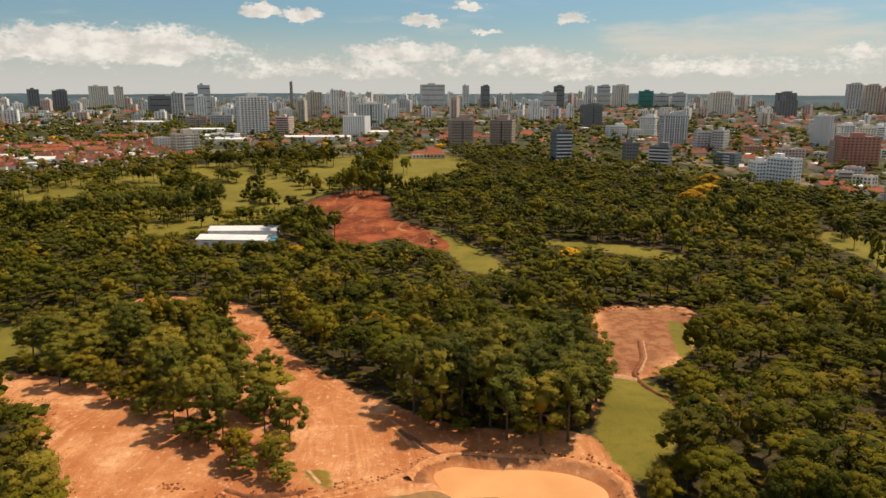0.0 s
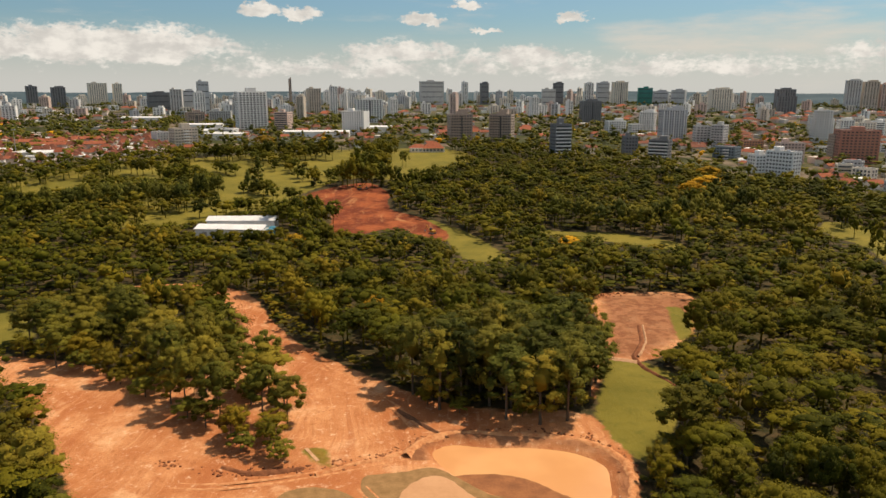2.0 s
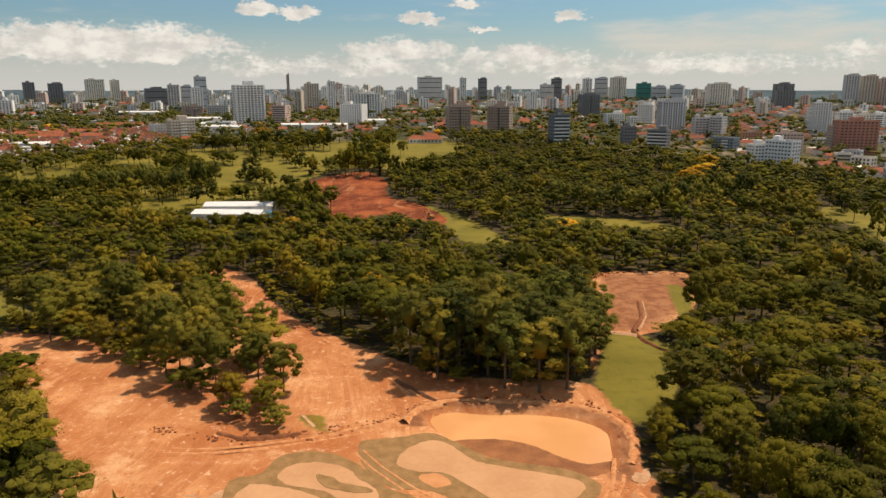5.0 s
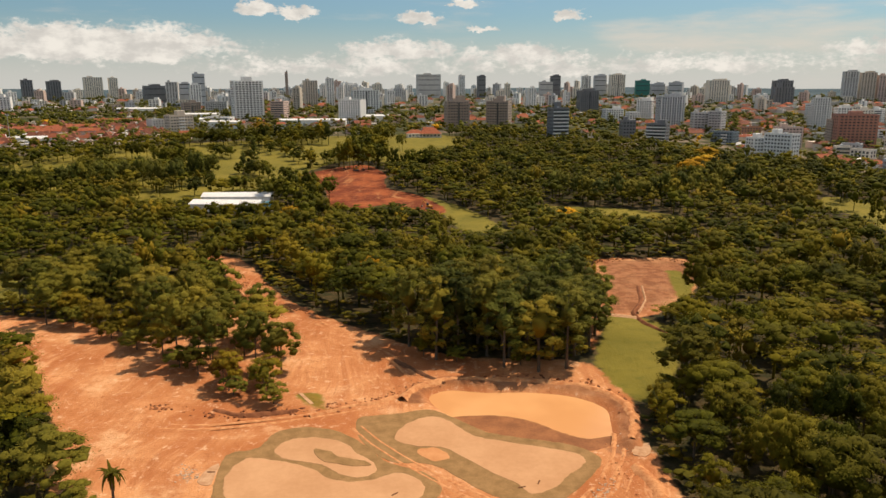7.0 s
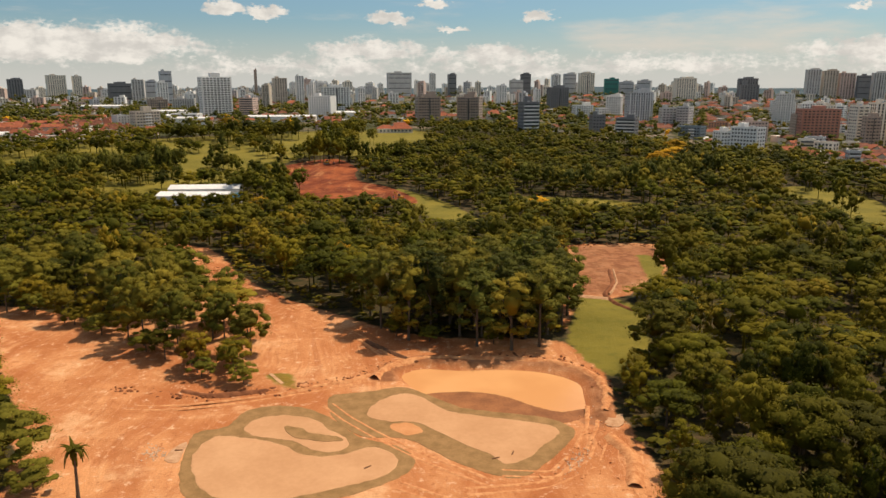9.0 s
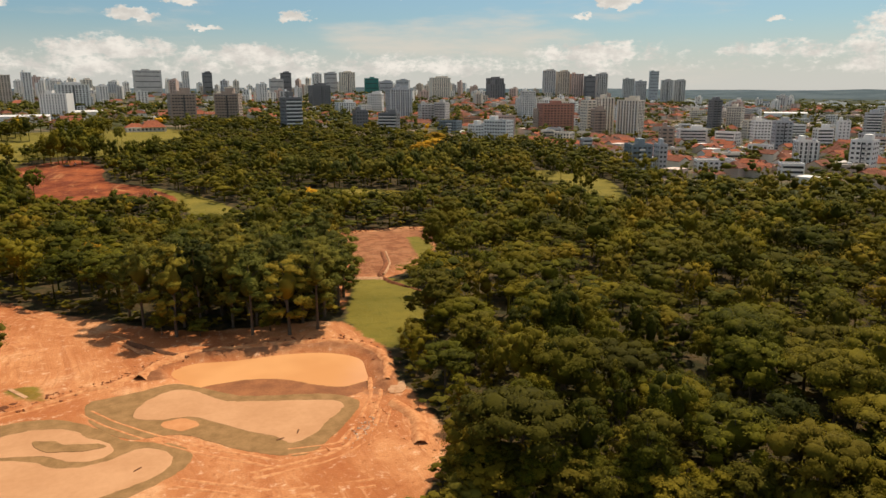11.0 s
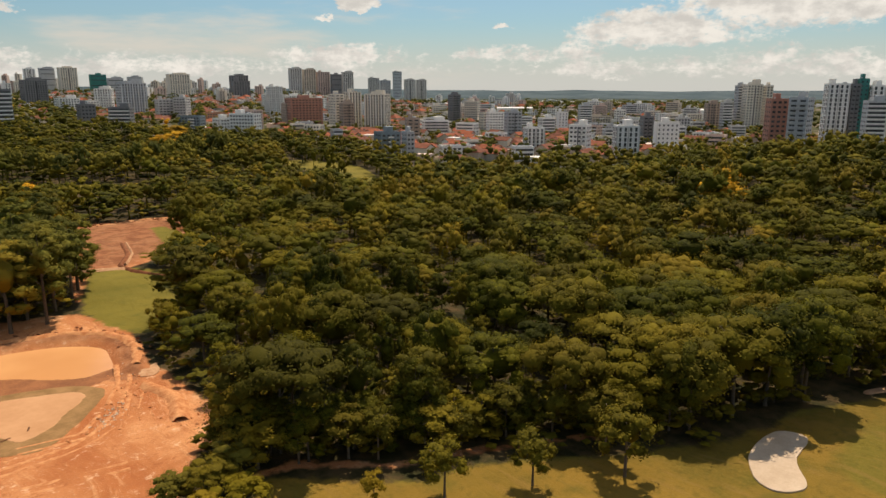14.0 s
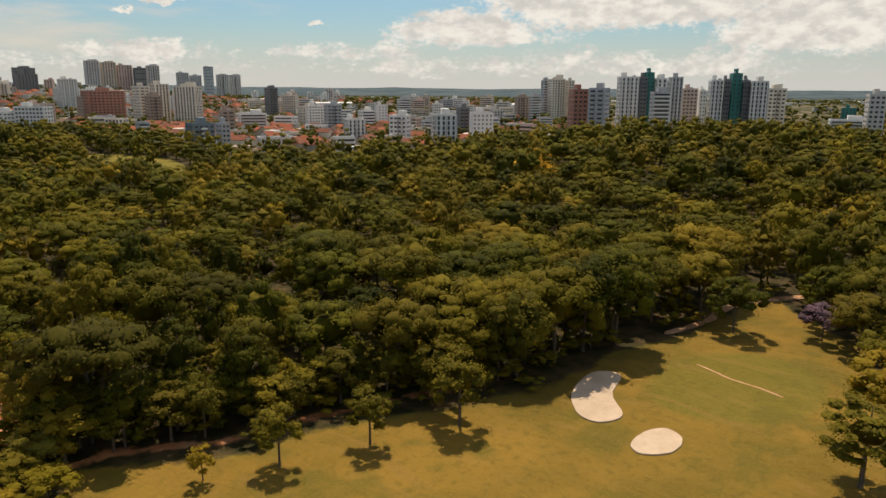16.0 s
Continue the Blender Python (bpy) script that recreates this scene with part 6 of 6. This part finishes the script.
for x, y, tall, wide in ((-190, 760, 13, 12), (165, 470, 13, 9), (185, 500, 12, 10), (200, 540, 13, 10), (60, 330, 9, 6), (-70, 330, 10, 6), (245, 130, 12, 8), (225, 120, 12, 9), (260, 150, 11, 8)):
    plant(GOLD, x, y, tall, "yellow flowering tree among dark woods", group="flowering trees", wide=wide)

rim = np.array([(35, 79), (38, 77), (44, 73), (50, 69), (57, 66), (64, 62.5), (72, 58), (79, 53.5), (85, 49)])
for k in range(34):
    s = k * 8 / 33.01
    x, y = rim[int(s)] + (rim[int(s) + 1] - rim[int(s)]) * (s % 1) + fill.uniform(-1.3, 1.3, 2) + np.array([0.45, 0.9]) * (k % 3) * 1.5
    plant(VINED[k % 3] if k % 3 else LIGHT[k % 2], x, y, fill.uniform(4.8, 9.0), "low vine-draped tree along the lawn's edge", group="forest trees", wide=fill.uniform(2.8, 4.4))
for x, y, tall in ((-128, 327, 8.5), (-121, 330, 9.0), (-114, 329, 8.2), (-107, 333, 9.2), (-100, 334, 8.6), (-93, 336, 9.0), (-86, 338, 8.4), (-80, 341, 9.0), (-66, 345, 8.0), (-58, 343, 8.6), (-50, 346, 7.5)):
    plant(BROAD[int(fill.integers(4))], x, y, tall * 1.24, "bushy tree before the storage sheds", group="park trees", wide=tall * fill.uniform(0.5, 0.62))
STAND = crowns(220, 4, 9, 3, 20, 0.22, "loose", low=3.4, core=0.6, tuft=0)
ROUNDED = crowns(230, 4, 8, 3, 20, 0.22, low=1.6, core=0.6, tuft=0)
for x0, y0, x1, y1, count, tall, wide, kinds in (
    (-240, 424, -196, 424, 10, 20, 4.6, STAND), (-202, 440, -158, 442, 10, 20, 4.8, STAND), (-165, 462, -147, 456, 6, 21, 4.0, STAND), (-212, 528, -184, 528, 5, 17, 6.0, ROUNDED), (-278, 566, -224, 566, 8, 14, 5.4, ROUNDED),
    (-220, 646, -182, 646, 6, 15, 6.4, ROUNDED), (-178, 652, -100, 652, 12, 18, 7.0, ROUNDED), (-80, 532, -38, 528, 9, 21, 6.0, ROUNDED), (-78, 590, -46, 586, 5, 20, 6.0, ROUNDED), (-34, 516, -4, 514, 5, 20, 5.6, ROUNDED),
    (-74, 656, -44, 650, 5, 18, 6.4, ROUNDED), (-36, 622, -28, 606, 2, 14, 4.0, STAND), (-252, 408, -228, 404, 5, 18, 6.0, ROUNDED), (-99, 396, -62, 390, 7, 17, 5.6, ROUNDED), (-142, 508, -128, 500, 3, 11, 4.6, ROUNDED),
    (60, 404, 118, 372, 9, 17, 4.8, STAND), (120, 380, 190, 420, 10, 19, 5.0, STAND), (190, 300, 232, 410, 6, 16, 5.0, ROUNDED), (-150, 420, -120, 424, 4, 12, 5.4, ROUNDED), (-136, 500, -116, 492, 4, 12, 5.0, ROUNDED), (-118, 560, -100, 548, 4, 11, 5.0, ROUNDED), (-152, 602, -118, 590, 4, 11, 5.4, ROUNDED),
    (-114, 470, -96, 462, 3, 13, 5.4, ROUNDED), (-132, 442, -112, 430, 4, 12, 5.4, ROUNDED), (-190, 590, -165, 570, 5, 12, 5.6, ROUNDED),
):
    f = (np.arange(count) + 0.5) / count
    stand = np.stack([x0 + (x1 - x0) * f, y0 + (y1 - y0) * f], -1) + fill.uniform(-1, 1, (count, 2)) * [3, 7]
    woodland("park_stand", kinds, stand, tall * 0.78, tall * 1.08, (wide * 0.8, wide * 1.15), "stand of tall park trees with bare trunks on mown grass" if kinds is STAND else "clump of dark round park trees on mown grass", LEAF_PINE if kinds is STAND else LEAF_DEEP, "trees", False, False)
for x, y, tall in ((-124, 497, 11), (-97, 529, 14), (-126, 579, 9), (-116, 596, 7), (-150, 556, 9), (-136, 620, 10)):
    plant(BROAD[int(fill.integers(4))], x, y, tall, "single round tree on the fairway", group="park trees", wide=tall * fill.uniform(0.36, 0.46))
slab("earth_path", [(118, 34.6), (128, 31), (140, 29), (152, 20), (153, 22), (142, 31), (128, 32.6), (118, 36)], 0.08, 0.5, GRAVEL, "bare sandy path at the end of the lawn", "path")
slab("mud_flat", [(2, 132), (11, 133), (18, 130.5), (23, 126), (28, 123), (33, 124), (33, 119), (29, 116.6), (23, 117.5), (16, 120), (9, 123), (4, 127)], -0.5, 0.6, MUD, "wet brown mud at the edge of the pond", "mud")


# ---- small things on the bare ground ----
def clods(name, line, count, spread, label, seed, low=0.08, high=0.4, mat=None):
    """Lumps of earth strewn along a line."""
    g = np.random.default_rng(seed)
    bv, bf = BALLS[1]
    pts = np.array(line, float)
    at = g.uniform(0, len(pts) - 1, count)
    xy = np.stack([np.interp(at, np.arange(len(pts)), pts[:, k]) for k in (0, 1)], -1) + g.normal(0, spread, (count, 2))
    z = terrain(xy[:, 0], xy[:, 1])
    verts = [bv * g.uniform(low, high) * [g.uniform(0.7, 1.5), g.uniform(0.7, 1.5), 0.7] * (1 + 0.25 * g.standard_normal((len(bv), 1))) + [x, y, h + 0.05] for (x, y), h in zip(xy, z)]
    tagged(new(name, mesh_of(name, np.concatenate(verts), np.concatenate([bf + len(bv) * k for k in range(count)]), mat or (DARK_EARTH if seed % 2 else SPOIL))), label, "clods", kind="stuff")


clods("earth_clods", [(-10, 143), (-4, 148), (8, 150), (22, 150), (33, 147), (39, 138), (37, 122)], 240, 1.1, "broken clods of dark earth along the pond's bank", 3)
clods("earth_clods", [(-60, 136), (-44, 132), (-30, 134), (-18, 137), (-8, 141)], 180, 1.0, "broken clods of dark earth below the grove", 5)
clods("earth_clods", [(58, 262), (72, 266), (92, 262)], 120, 1.6, "clods of earth at the head of the clearing", 7)
clods("earth_clods", [(-80, 258), (-70, 236), (-58, 212), (-40, 200)], 160, 1.6, "clods of earth along the wood", 8)
clods("earth_clods", [(20, 100), (30, 104), (34, 116), (33, 92)], 140, 2.2, "pale clods of earth beside the green", 4, 0.05, 0.25)
for x, y, rot in ((-7.2, 103.6, 40), (-15, 92.5, 10), (16.5, 107, 70), (13.5, 105.5, 20), (-39, 110.5, 0)):
    tagged(new("plank", from_bm("plank", box_bm(1.3, 0.25, 0.08, 0.0, 0.01), TIMBER)), "short dark plank lying on bare ground", "plank", "planks").matrix_basis = pose(x, y, 0.1 if y > 95 else 0.12, 0, 0, rot)
slab("sand_spill", [(-40.5, 110), (-38.6, 113.5), (-38, 109), (-38.2, 106.5), (-40, 107)], 0.07, 0.4, GRAVEL, "small spill of pale sand beside the turf", "sand")
slab("sand_spill", [(34.5, 116), (36, 121), (38, 126), (39, 122), (37.5, 116)], 0.16, 0.5, GRAVEL, "pale smear of dry sand on the orange bank", "sand")
ridge_of_earth([(106.5, 27.5), (105.3, 24.9), (103.5, 21.6), (102.8, 17.7), (101.4, 14.5)], 0.35, 0.04, GRAVEL, "lawn_line", "thin pale curved line worn into the golf lawn", "line")


def lamp_mast(x, y, tall):
    top = new("lamp_mast")
    top.matrix_basis = pose(x, y, height(x, y))
    v, q = tube([(0, 0, -1), (0, 0, tall * 0.5), (0, 0, tall)], [0.45, 0.3, 0.18], 8)
    child("pole", mesh_of("pole", v, q, METAL, True), top)
    child("platform", from_bm("platform", box_bm(3.2, 0.8, 1.2, tall - 0.2, 0.05), METAL), top)
    tagged(top, "tall grey lamp mast by the golf course", "mast")


lamp_mast(-392, 655, 26)
lamp_mast(-250, 720, 15)

for line in ([(24, 101), (26.5, 103.5), (28, 107)], [(33.5, 118), (36, 124), (37.5, 129)], [(-44, 112), (-42, 108)]):
    clods("sand_crumbs", line, 90, 0.9, "white crumbs of dry sand on orange earth", 6, 0.05, 0.16, SAND_PALE)
